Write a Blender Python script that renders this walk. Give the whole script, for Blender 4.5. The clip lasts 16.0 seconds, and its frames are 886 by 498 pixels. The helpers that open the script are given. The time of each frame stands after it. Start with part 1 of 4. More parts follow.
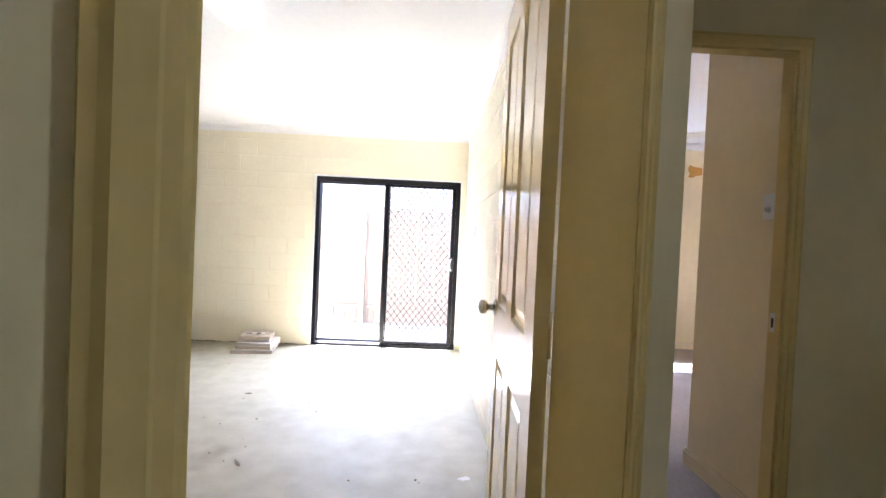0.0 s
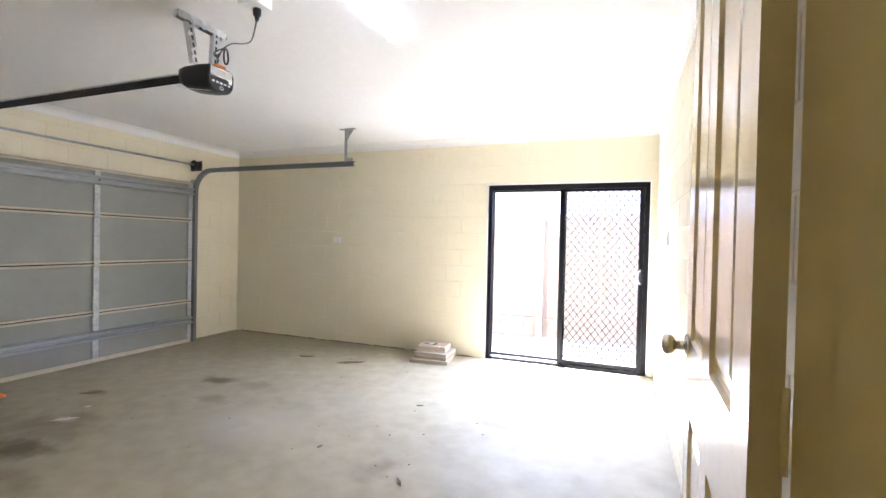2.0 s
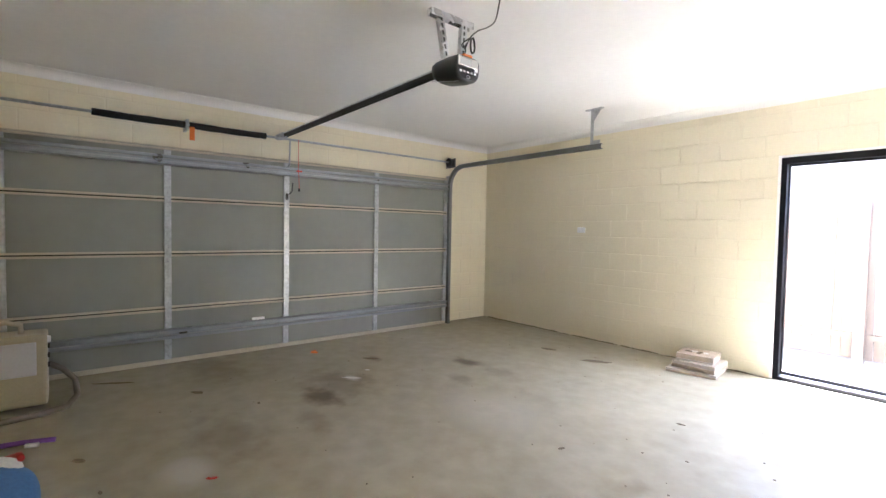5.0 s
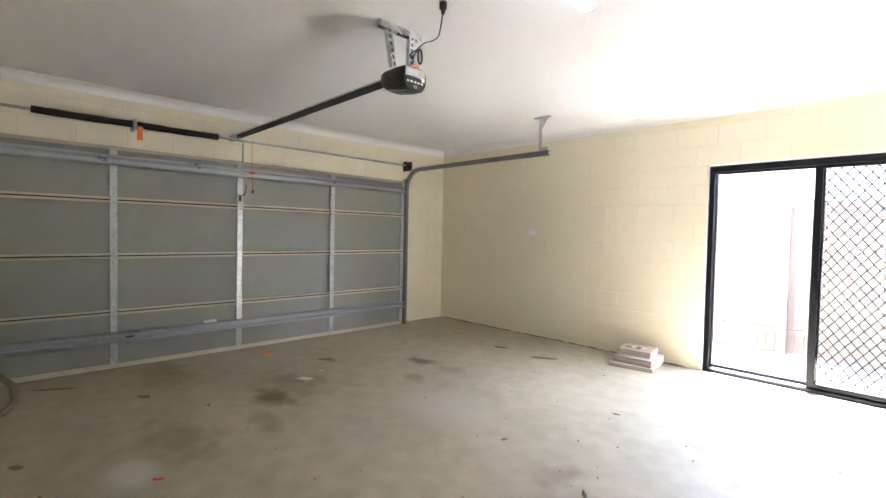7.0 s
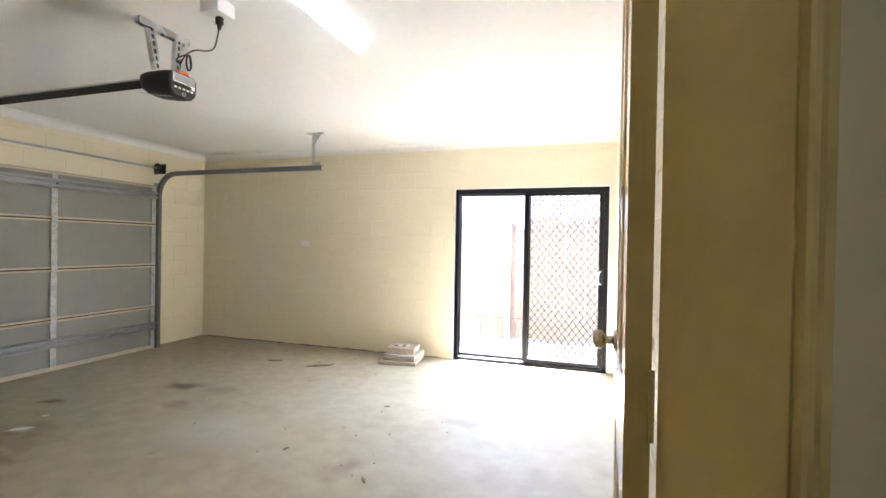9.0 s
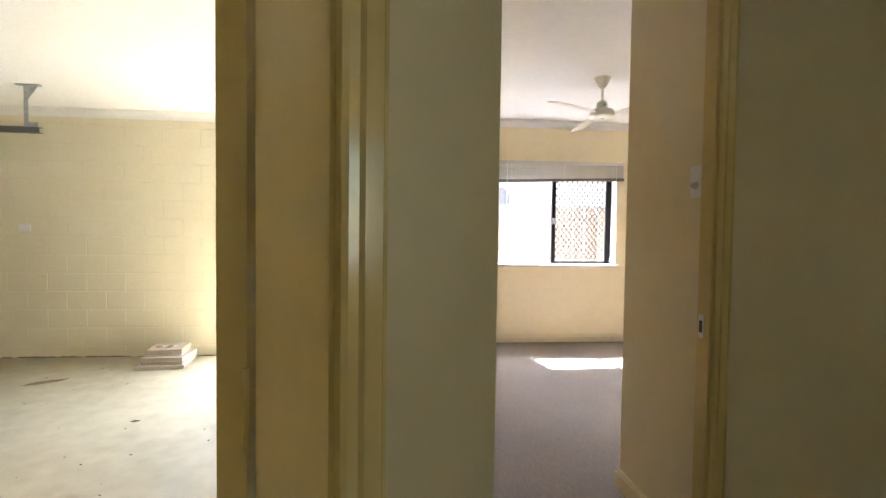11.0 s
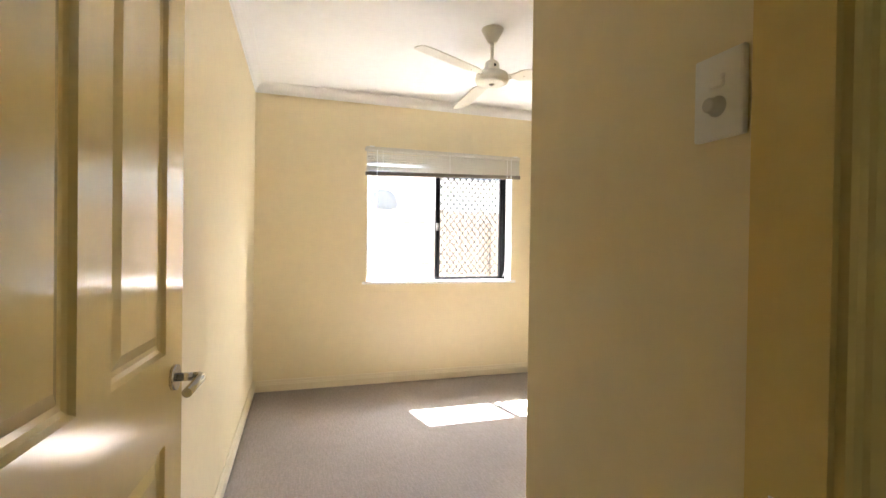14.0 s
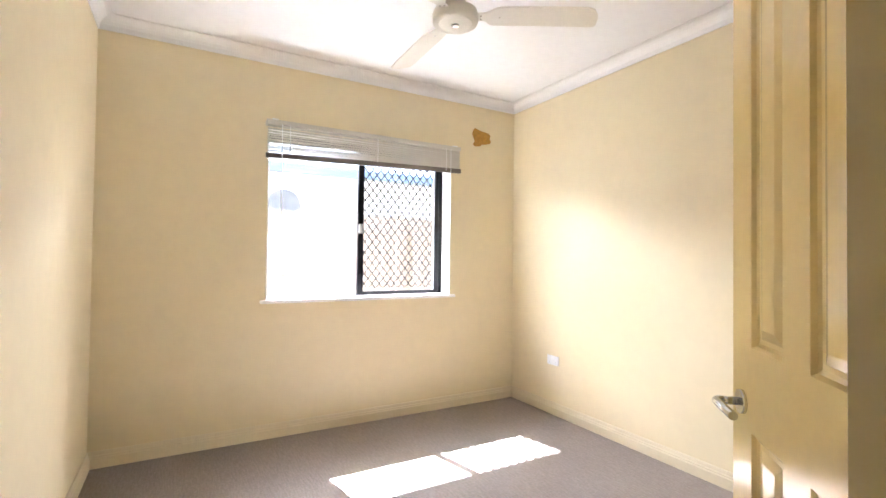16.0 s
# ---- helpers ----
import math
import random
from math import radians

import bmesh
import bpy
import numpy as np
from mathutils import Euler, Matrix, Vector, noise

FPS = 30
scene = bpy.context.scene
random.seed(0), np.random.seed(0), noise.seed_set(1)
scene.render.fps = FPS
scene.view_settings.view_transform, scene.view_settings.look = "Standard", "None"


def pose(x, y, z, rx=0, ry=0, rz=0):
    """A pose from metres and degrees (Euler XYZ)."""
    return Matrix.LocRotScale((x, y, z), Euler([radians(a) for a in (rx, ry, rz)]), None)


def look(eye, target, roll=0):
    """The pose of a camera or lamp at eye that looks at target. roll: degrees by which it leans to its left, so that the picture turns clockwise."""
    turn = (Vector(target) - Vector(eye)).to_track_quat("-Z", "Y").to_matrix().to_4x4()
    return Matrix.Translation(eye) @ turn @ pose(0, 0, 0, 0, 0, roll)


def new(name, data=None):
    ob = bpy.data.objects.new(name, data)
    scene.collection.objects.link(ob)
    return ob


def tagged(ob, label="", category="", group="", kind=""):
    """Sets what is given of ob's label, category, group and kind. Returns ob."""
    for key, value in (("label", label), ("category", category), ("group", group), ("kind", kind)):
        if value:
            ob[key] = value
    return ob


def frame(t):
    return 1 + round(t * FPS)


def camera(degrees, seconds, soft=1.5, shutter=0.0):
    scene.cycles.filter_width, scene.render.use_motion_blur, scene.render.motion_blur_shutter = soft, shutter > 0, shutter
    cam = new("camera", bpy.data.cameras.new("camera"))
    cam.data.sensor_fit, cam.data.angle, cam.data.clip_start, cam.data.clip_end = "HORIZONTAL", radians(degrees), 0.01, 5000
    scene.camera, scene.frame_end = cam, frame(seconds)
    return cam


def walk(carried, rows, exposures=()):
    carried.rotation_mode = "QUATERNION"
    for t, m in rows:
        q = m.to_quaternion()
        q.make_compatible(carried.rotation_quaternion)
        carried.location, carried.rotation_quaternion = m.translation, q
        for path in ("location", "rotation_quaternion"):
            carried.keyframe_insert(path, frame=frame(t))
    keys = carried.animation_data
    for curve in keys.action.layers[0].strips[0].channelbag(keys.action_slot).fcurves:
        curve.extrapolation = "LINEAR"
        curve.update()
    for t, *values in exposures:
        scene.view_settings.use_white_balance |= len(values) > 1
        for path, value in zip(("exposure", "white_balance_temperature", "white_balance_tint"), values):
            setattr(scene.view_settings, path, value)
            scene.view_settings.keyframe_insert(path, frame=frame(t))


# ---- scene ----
cam = camera(87.7, 16.0)
PATH = [
    (0, (0.183, -0.049, 1.216), (0.243, 1.949, 1.175), 2.6),
    (0.5, (0.217, 0.045, 1.219), (0.116, 2.042, 1.181), 2.3),
    (1, (0.232, 0.134, 1.223), (-0.079, 2.109, 1.191), 1.9),
    (1.5, (0.246, 0.214, 1.23), (-0.281, 2.143, 1.198), 1.6),
    (2, (0.27, 0.298, 1.228), (-0.451, 2.164, 1.201), 1.3),
    (2.5, (0.293, 0.356, 1.229), (-0.597, 2.147, 1.202), 1.0),
    (3, (0.284, 0.399, 1.227), (-0.78, 2.092, 1.198), 1.0),
    (3.5, (0.299, 0.431, 1.207), (-0.949, 1.994, 1.173), 1.1),
    (4, (0.254, 0.464, 1.189), (-1.147, 1.89, 1.142), 1.2),
    (4.5, (0.207, 0.493, 1.193), (-1.287, 1.821, 1.127), 1.2),
    (4.7, (0.161, 0.492, 1.189), (-1.355, 1.795, 1.118), 1.1),
    (5.7, (0.1, 0.505, 1.183), (-1.48, 1.73, 1.1), 1.2),
    (6.8, (0.267, 0.504, 1.185), (-1.217, 1.842, 1.111), 1.3),
    (7, (0.283, 0.484, 1.195), (-1.156, 1.872, 1.128), 1.2),
    (7.5, (0.325, 0.419, 1.203), (-0.992, 1.923, 1.162), 1.3),
    (8, (0.342, 0.339, 1.218), (-0.769, 2.002, 1.196), 1.3),
    (8.5, (0.358, 0.269, 1.222), (-0.517, 2.069, 1.211), 1.2),
    (9, (0.367, 0.231, 1.239), (-0.247, 2.138, 1.224), 1.0),
    (9.5, (0.388, 0.203, 1.228), (0.015, 2.169, 1.214), 1.0),
    (10, (0.433, 0.205, 1.235), (0.294, 2.2, 1.196), 1.0),
    (10.2, (0.467, 0.235, 1.229), (0.408, 2.234, 1.184), 1.1),
    (12.3, (0.939, 0.739, 1.229), (1.332, 2.698, 1.134), 0.9),
    (12.5, (0.99, 0.829, 1.236), (1.407, 2.783, 1.14), 1.3),
    (13, (1.097, 1.021, 1.233), (1.578, 2.961, 1.16), 0.9),
    (13.5, (1.142, 1.237, 1.239), (1.687, 3.161, 1.189), 0.9),
    (14, (1.163, 1.493, 1.226), (1.758, 3.403, 1.208), 0.8),
    (14.5, (1.181, 1.717, 1.214), (1.867, 3.595, 1.223), 0.9),
    (15, (1.191, 1.948, 1.2), (1.967, 3.791, 1.231), 1.2),
    (15.5, (1.213, 2.148, 1.182), (2.089, 3.945, 1.227), 1.0),
    (16, (1.24, 2.353, 1.185), (2.227, 4.093, 1.223), 0.7),
]
walk(cam, [(t, look(eye, target, roll)) for t, eye, target, roll in PATH], [(0, 5.05, 5200, 24), (4, 5.05, 5200, 24), (7, 5.03, 5300, 23), (9, 4.92, 5450, 22), (10, 4.95, 5550, 20), (12.3, 5.2, 6150, 11), (13.5, 5.25, 6150, 11), (14.5, 5.25, 6150, 13), (16, 5.15, 5800, 15)])

# ---- world, sun, exposure ----
SUN_EL, SUN_AZ = radians(51.0), math.atan2(-0.22, 1.0)
world = bpy.data.worlds.new("world")
scene.world = world
world.use_nodes = True
wn = world.node_tree.nodes
sky = wn.new("ShaderNodeTexSky")
sky.sky_type = "NISHITA"
sky.sun_disc = False
sky.sun_elevation, sky.sun_rotation = SUN_EL, SUN_AZ
wn["Background"].inputs[1].default_value = 0.032
world.node_tree.links.new(sky.outputs[0], wn["Background"].inputs[0])
sun = new("sun", bpy.data.lights.new("sun", "SUN"))
sun.data.energy, sun.data.angle, sun.data.color = 5.0, radians(0.5), (1.0, 0.97, 0.93)
sun_way = Vector((math.sin(SUN_AZ) * math.cos(SUN_EL), math.cos(SUN_AZ) * math.cos(SUN_EL), math.sin(SUN_EL)))
sun.matrix_world = look(sun_way * 30, (0, 0, 0))


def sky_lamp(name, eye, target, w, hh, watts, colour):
    """Adds an area lamp out of sight outside an opening, in place of the sky's light."""
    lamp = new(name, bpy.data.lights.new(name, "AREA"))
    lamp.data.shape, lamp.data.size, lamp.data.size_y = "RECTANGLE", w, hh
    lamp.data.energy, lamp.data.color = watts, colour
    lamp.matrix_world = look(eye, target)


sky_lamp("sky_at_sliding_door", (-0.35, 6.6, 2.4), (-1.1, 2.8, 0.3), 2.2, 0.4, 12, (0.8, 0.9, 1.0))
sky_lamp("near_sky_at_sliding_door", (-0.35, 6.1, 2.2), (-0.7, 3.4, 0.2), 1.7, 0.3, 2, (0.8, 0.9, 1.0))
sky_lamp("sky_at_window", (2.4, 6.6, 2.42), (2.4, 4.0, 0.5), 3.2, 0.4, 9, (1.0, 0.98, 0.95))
# Added lamp with no known source: casts the bright zone on the east wall.
sky_lamp("east_wall_fill", (-0.3, 8.75, 2.95), (3.74, 4.4, 0.9), 1.3, 0.8, 6.5, (1.0, 0.99, 1.0))
# Greenish fill lamp added behind the view to brighten the hall walls.
sky_lamp("hall_fill_lamp", (4.45, 0.75, 1.5), (0.6, 0.9, 1.2), 0.95, 1.0, 1.05, (0.94, 1.0, 0.6))

# ---- materials ----


def material(name, base, rough=0.5, metal=0.0, vary=0.08, grain=60.0, stain=1.5, bump=0.0, bump_scale=200.0, tint=None, spec=0.5):
    """A surface with colour variation at two scales and fine relief, in world metres."""
    m = bpy.data.materials.new(name)
    m.use_nodes = True
    nt = m.node_tree
    n, l = nt.nodes, nt.links
    b = n["Principled BSDF"]
    b.inputs["Roughness"].default_value = rough
    b.inputs["Metallic"].default_value = metal
    b.inputs["Specular IOR Level"].default_value = spec
    geo = n.new("ShaderNodeNewGeometry")
    small, large = n.new("ShaderNodeTexNoise"), n.new("ShaderNodeTexNoise")
    small.inputs["Scale"].default_value, large.inputs["Scale"].default_value = grain, stain
    small.inputs["Detail"].default_value, large.inputs["Detail"].default_value = 3, 4
    for tex in (small, large):
        l.new(geo.outputs["Position"], tex.inputs["Vector"])
    add = n.new("ShaderNodeMath")
    add.operation = "ADD"
    l.new(small.outputs["Fac"], add.inputs[0])
    l.new(large.outputs["Fac"], add.inputs[1])
    rng = n.new("ShaderNodeMapRange")
    rng.inputs["From Min"].default_value, rng.inputs["From Max"].default_value = 0.6, 1.4
    l.new(add.outputs[0], rng.inputs["Value"])
    mix = n.new("ShaderNodeMix")
    mix.data_type = "RGBA"
    low = tint or tuple(c * (1 - vary * 1.6) for c in base)
    high = tuple(min(c * (1 + vary), 0.95) for c in base)
    mix.inputs["A"].default_value, mix.inputs["B"].default_value = (*low, 1), (*high, 1)
    l.new(rng.outputs[0], mix.inputs["Factor"])
    l.new(mix.outputs["Result"], b.inputs["Base Color"])
    rr = n.new("ShaderNodeMapRange")
    rr.inputs["To Min"].default_value, rr.inputs["To Max"].default_value = max(rough - 0.08, 0.02), min(rough + 0.08, 1)
    l.new(large.outputs["Fac"], rr.inputs["Value"])
    l.new(rr.outputs[0], b.inputs["Roughness"])
    if bump:
        bt = n.new("ShaderNodeTexNoise")
        bt.inputs["Scale"].default_value = bump_scale
        l.new(geo.outputs["Position"], bt.inputs["Vector"])
        bn = n.new("ShaderNodeBump")
        bn.inputs["Strength"].default_value, bn.inputs["Distance"].default_value = bump, 0.002
        l.new(bt.outputs["Fac"], bn.inputs["Height"])
        l.new(bn.outputs[0], b.inputs["Normal"])
    return m


WALL = material("cream_wall_paint", (0.825, 0.718, 0.485), 0.5, vary=0.025, grain=14, stain=0.9, bump=0.05, bump_scale=260)
BLOCK = material("cream_block_paint", (0.84, 0.775, 0.595), 0.6, vary=0.03, grain=40, stain=1.2, bump=0.25, bump_scale=140)
MORTAR = material("painted_joint", (0.84, 0.775, 0.595), 0.7, vary=0.06, bump=0.3, bump_scale=180)
CEIL = material("ceiling_white", (0.88, 0.875, 0.87), 0.8, vary=0.02, grain=20, stain=0.8, bump=0.06)
CORNICE = material("cornice_white", (0.88, 0.87, 0.85), 0.6, vary=0.02)
GLOSS = material("cream_gloss_paint", (0.78, 0.61, 0.27), 0.16, vary=0.03, grain=30, stain=2.5, bump=0.06, bump_scale=90)
SKIRT = material("skirting_paint", (0.78, 0.69, 0.5), 0.35, vary=0.03)
BLACKFRAME = material("black_aluminium", (0.005, 0.005, 0.007), 0.4, 0.0, vary=0.15, spec=0.25)
GALV = material("galvanised_steel", (0.5, 0.52, 0.54), 0.36, 0.7, vary=0.22, grain=35, stain=9, bump=0.05)
ZINC = material("bright_zinc_steel", (0.66, 0.67, 0.68), 0.28, 0.85, vary=0.12, grain=40, stain=9)
STRUT = material("weathered_galvanised_steel", (0.33, 0.345, 0.37), 0.3, 0.8, vary=0.07, grain=35, stain=3)
DARKSTEEL = material("dark_track_steel", (0.1, 0.1, 0.105), 0.4, 0.7, vary=0.15)
TRACKSTEEL = material("dull_track_steel", (0.22, 0.225, 0.23), 0.36, 0.7, vary=0.1)
DOORSKIN = material("grey_door_skin", (0.27, 0.282, 0.245), 0.42, 0.0, vary=0.04, grain=8, stain=1.2, bump=0.08, bump_scale=30)
BEIGE = material("beige_section_edge", (0.58, 0.52, 0.4), 0.5, vary=0.06)
CHROME = material("satin_metal", (0.62, 0.61, 0.6), 0.25, 1.0, vary=0.05)
BRASSY = material("satin_nickel_knob", (0.6, 0.56, 0.48), 0.25, 1.0, vary=0.05)
WHITEPL = material("white_plastic", (0.88, 0.88, 0.87), 0.35, vary=0.02)
GREYPL = material("grey_plastic", (0.55, 0.55, 0.54), 0.4, vary=0.04)
BLACKPL = material("black_plastic", (0.025, 0.024, 0.023), 0.4, vary=0.15)
FOAM = material("black_foam_sleeve", (0.02, 0.019, 0.018), 0.85, vary=0.3, bump=0.4, bump_scale=90)
ORANGE = material("orange_plastic", (0.85, 0.22, 0.03), 0.45, vary=0.08)
PATCH = material("raw_ochre_patch", (0.56, 0.3, 0.06), 0.8, vary=0.18, grain=45, bump=0.4)
CARD = material("pale_card", (0.46, 0.38, 0.29), 0.8, vary=0.1, grain=80, stain=12)
TILEMAT = material("stoneware_tile", (0.5, 0.45, 0.39), 0.45, vary=0.08, grain=50)
DEBRIS = material("dry_debris", (0.2, 0.16, 0.1), 0.9, vary=0.3)
PALE = material("pale_flakes", (0.75, 0.73, 0.68), 0.8, vary=0.1)
PALING = material("pine_paling", (0.23, 0.175, 0.135), 0.75, vary=0.15, grain=25, stain=4, bump=0.3)
SOIL = material("dry_ground", (0.36, 0.33, 0.3), 0.95, vary=0.25, grain=12, stain=0.6, bump=0.5, bump_scale=20)
RENDERED = material("white_render", (0.78, 0.77, 0.75), 0.8, vary=0.04)
ROOFMAT = material("blue_grey_roof_steel", (0.15, 0.2, 0.27), 0.4, 0.2, vary=0.06)
HALLFLOOR = material("hall_floor_tile", (0.14, 0.12, 0.1), 0.3, vary=0.06)
FANWHITE = material("aged_white_enamel", (0.8, 0.77, 0.69), 0.3, vary=0.03)
SLAT = material("cream_slat", (0.66, 0.625, 0.55), 0.4, vary=0.03)
DARKSLAT = material("shaded_bottom_rail", (0.17, 0.14, 0.11), 0.5, vary=0.06)
BLUEBAG = material("blue_woven_plastic", (0.06, 0.16, 0.36), 0.5, vary=0.15, bump=0.3, bump_scale=120)
PURPLE = material("purple_plastic", (0.14, 0.04, 0.25), 0.4, vary=0.1)
RED = material("red_plastic", (0.6, 0.05, 0.03), 0.4, vary=0.1)
APPLIANCE = material("yellowed_plastic", (0.44, 0.39, 0.26), 0.45, vary=0.07)


def concrete():
    """Bare slab: cloudy grey, fine pits, dark oil spots and pale patches."""
    m = material("bare_concrete", (0.42, 0.378, 0.27), 0.6, vary=0.06, grain=7, stain=0.9, bump=0.1, bump_scale=60, tint=(0.31, 0.272, 0.178))
    nt = m.node_tree
    n, l = nt.nodes, nt.links
    b = n["Principled BSDF"]
    colour = b.inputs["Base Color"].links[0].from_socket
    geo = n.new("ShaderNodeNewGeometry")
    warp = n.new("ShaderNodeTexNoise")
    warp.inputs["Scale"].default_value, warp.inputs["Detail"].default_value = 7, 4
    l.new(geo.outputs["Position"], warp.inputs["Vector"])
    spots = [  # x, y, radius x, radius y, depth, pale
        (-3.37, 3.72, 0.20, 0.13, 0.8, 0), (-3.33, 2.09, 0.27, 0.15, 0.8, 0), (-2.9, 3.75, 0.22, 0.16, 0.25, 0),
        (-3.55, 2.35, 0.5, 0.3, 0.3, 0), (-2.9, 1.85, 0.22, 0.12, 0.25, 0), (-3.0, 3.3, 0.2, 0.12, 0.3, 0), (-4.05, 3.0, 0.12, 0.08, 0.5, 0), (-3.6, 2.5, 0.25, 0.2, 0.2, 0), (-1.1, 2.75, 0.12, 0.2, 0.3, 0),
        (-0.58, 3.8, 0.2, 0.14, 0.2, 0), (-3.0, 1.3, 0.5, 0.25, 0.25, 0), (-4.6, 1.6, 0.6, 0.3, 0.22, 0),
        (-2.7, 1.0, 0.22, 0.16, 0.4, 1), (-2.3, 3.0, 0.5, 0.4, 0.15, 1), (-3.62, 2.515, 0.12, 0.06, 0.4, 1),
    ]
    for x, y, rx, ry, deep, pale in spots:
        sub = n.new("ShaderNodeVectorMath")
        sub.operation = "SUBTRACT"
        sub.inputs[1].default_value = (x, y, -0.17)
        l.new(geo.outputs["Position"], sub.inputs[0])
        scl = n.new("ShaderNodeVectorMath")
        scl.operation = "MULTIPLY"
        scl.inputs[1].default_value = (1 / rx, 1 / ry, 0)
        l.new(sub.outputs[0], scl.inputs[0])
        length = n.new("ShaderNodeVectorMath")
        length.operation = "LENGTH"
        l.new(scl.outputs[0], length.inputs[0])
        wob = n.new("ShaderNodeMath")
        wob.operation = "MULTIPLY_ADD"
        wob.inputs[1].default_value, wob.inputs[2].default_value = 1.0, -0.5
        l.new(warp.outputs["Fac"], wob.inputs[0])
        tot = n.new("ShaderNodeMath")
        l.new(length.outputs["Value"], tot.inputs[0])
        l.new(wob.outputs[0], tot.inputs[1])
        fade = n.new("ShaderNodeMapRange")
        fade.interpolation_type = "SMOOTHSTEP"
        fade.inputs["From Min"].default_value, fade.inputs["From Max"].default_value = 0.25, 1.15
        fade.inputs["To Min"].default_value, fade.inputs["To Max"].default_value = deep, 0.0
        l.new(tot.outputs[0], fade.inputs["Value"])
        mx = n.new("ShaderNodeMix")
        mx.data_type = "RGBA"
        mx.inputs["B"].default_value = (0.72, 0.7, 0.66, 1) if pale else (0.07, 0.045, 0.022, 1)
        l.new(fade.outputs[0], mx.inputs["Factor"])
        l.new(colour, mx.inputs["A"])
        colour = mx.outputs["Result"]
    l.new(colour, b.inputs["Base Color"])
    return m


def carpet():
    """Ribbed loop-pile carpet: low cords that run along the room, with tufts in them."""
    m = material("grey_brown_carpet", (0.37, 0.325, 0.3), 0.95, vary=0.13, grain=75, stain=1.4, spec=0.1)
    nt = m.node_tree
    n, l = nt.nodes, nt.links
    b = n["Principled BSDF"]
    colour = b.inputs["Base Color"].links[0].from_socket
    geo = n.new("ShaderNodeNewGeometry")
    rib = n.new("ShaderNodeMapping")
    rib.inputs["Scale"].default_value = (120, 14, 1)
    l.new(geo.outputs["Position"], rib.inputs["Vector"])
    wave = n.new("ShaderNodeTexNoise")
    wave.inputs["Scale"].default_value, wave.inputs["Detail"].default_value = 1.0, 1.0
    l.new(rib.outputs[0], wave.inputs["Vector"])
    fine = n.new("ShaderNodeTexNoise")
    fine.inputs["Scale"].default_value = 260
    l.new(geo.outputs["Position"], fine.inputs["Vector"])
    add = n.new("ShaderNodeMath")
    l.new(wave.outputs["Fac"], add.inputs[0])
    l.new(fine.outputs["Fac"], add.inputs[1])
    # Low furrows are also darkened in the colour, adding to the ribs' shade.
    cord = n.new("ShaderNodeMapRange")
    cord.inputs["From Min"].default_value, cord.inputs["From Max"].default_value = 0.38, 0.6
    cord.inputs["To Min"].default_value, cord.inputs["To Max"].default_value = 0.2, 0.0
    l.new(wave.outputs["Fac"], cord.inputs["Value"])
    mx = n.new("ShaderNodeMix")
    mx.data_type = "RGBA"
    mx.inputs["B"].default_value = (0.2, 0.165, 0.14, 1)
    l.new(cord.outputs[0], mx.inputs["Factor"])
    l.new(colour, mx.inputs["A"])
    l.new(mx.outputs["Result"], b.inputs["Base Color"])
    bn = n.new("ShaderNodeBump")
    bn.inputs["Strength"].default_value, bn.inputs["Distance"].default_value = 0.8, 0.004
    l.new(add.outputs[0], bn.inputs["Height"])
    l.new(bn.outputs[0], b.inputs["Normal"])
    return m


def glass():
    m = bpy.data.materials.new("clear_glass")
    m.use_nodes = True
    nt = m.node_tree
    n, l = nt.nodes, nt.links
    n.remove(n["Principled BSDF"])
    clear, gloss, mix, fres = n.new("ShaderNodeBsdfTransparent"), n.new("ShaderNodeBsdfGlossy"), n.new("ShaderNodeMixShader"), n.new("ShaderNodeFresnel")
    clear.inputs[0].default_value = (0.93, 0.95, 0.94, 1)
    gloss.inputs["Roughness"].default_value = 0.02
    fres.inputs[0].default_value = 1.45
    l.new(fres.outputs[0], mix.inputs[0])
    l.new(clear.outputs[0], mix.inputs[1])
    l.new(gloss.outputs[0], mix.inputs[2])
    l.new(mix.outputs[0], n["Material Output"].inputs[0])
    return m


def glow(name, colour, strength):
    m = material(name, (0.85, 0.85, 0.82), 0.4, vary=0.02)
    b = m.node_tree.nodes["Principled BSDF"]
    b.inputs["Emission Color"].default_value = (*colour, 1)
    b.inputs["Emission Strength"].default_value = strength
    return m


CONCRETE, CARPET, GLASS = concrete(), carpet(), glass()
TUBE = glow("lit_diffuser", (1.0, 0.95, 0.87), 0.2)

# ---- building helpers ----


def box(bm, x0, x1, y0, y1, z0, z1):
    v = [bm.verts.new(p) for p in ((x0, y0, z0), (x1, y0, z0), (x1, y1, z0), (x0, y1, z0), (x0, y0, z1), (x1, y0, z1), (x1, y1, z1), (x0, y1, z1))]
    for f in ((0, 3, 2, 1), (4, 5, 6, 7), (0, 1, 5, 4), (1, 2, 6, 5), (2, 3, 7, 6), (3, 0, 4, 7)):
        bm.faces.new([v[i] for i in f])
    return bm


def boxes(*rows):
    bm = bmesh.new()
    for r in rows:
        box(bm, *r)
    return bm


def soft_box(x0, x1, y0, y1, z0, z1, r=0.004, seg=2):
    bm = boxes((x0, x1, y0, y1, z0, z1))
    bmesh.ops.bevel(bm, geom=bm.edges[:], offset=r, segments=seg, profile=0.6, affect="EDGES")
    return bm


def prism(points, z0, z1, bm=None):
    """A flat outline in plan, drawn counter-clockwise, raised from z0 to z1."""
    bm = bm or bmesh.new()
    lo, hi = [bm.verts.new((x, y, z0)) for x, y in points], [bm.verts.new((x, y, z1)) for x, y in points]
    bm.faces.new(lo[::-1]), bm.faces.new(hi)
    for i in range(len(points)):
        j = (i + 1) % len(points)
        bm.faces.new((lo[i], lo[j], hi[j], hi[i]))
    bmesh.ops.recalc_face_normals(bm, faces=bm.faces[:])
    return bm


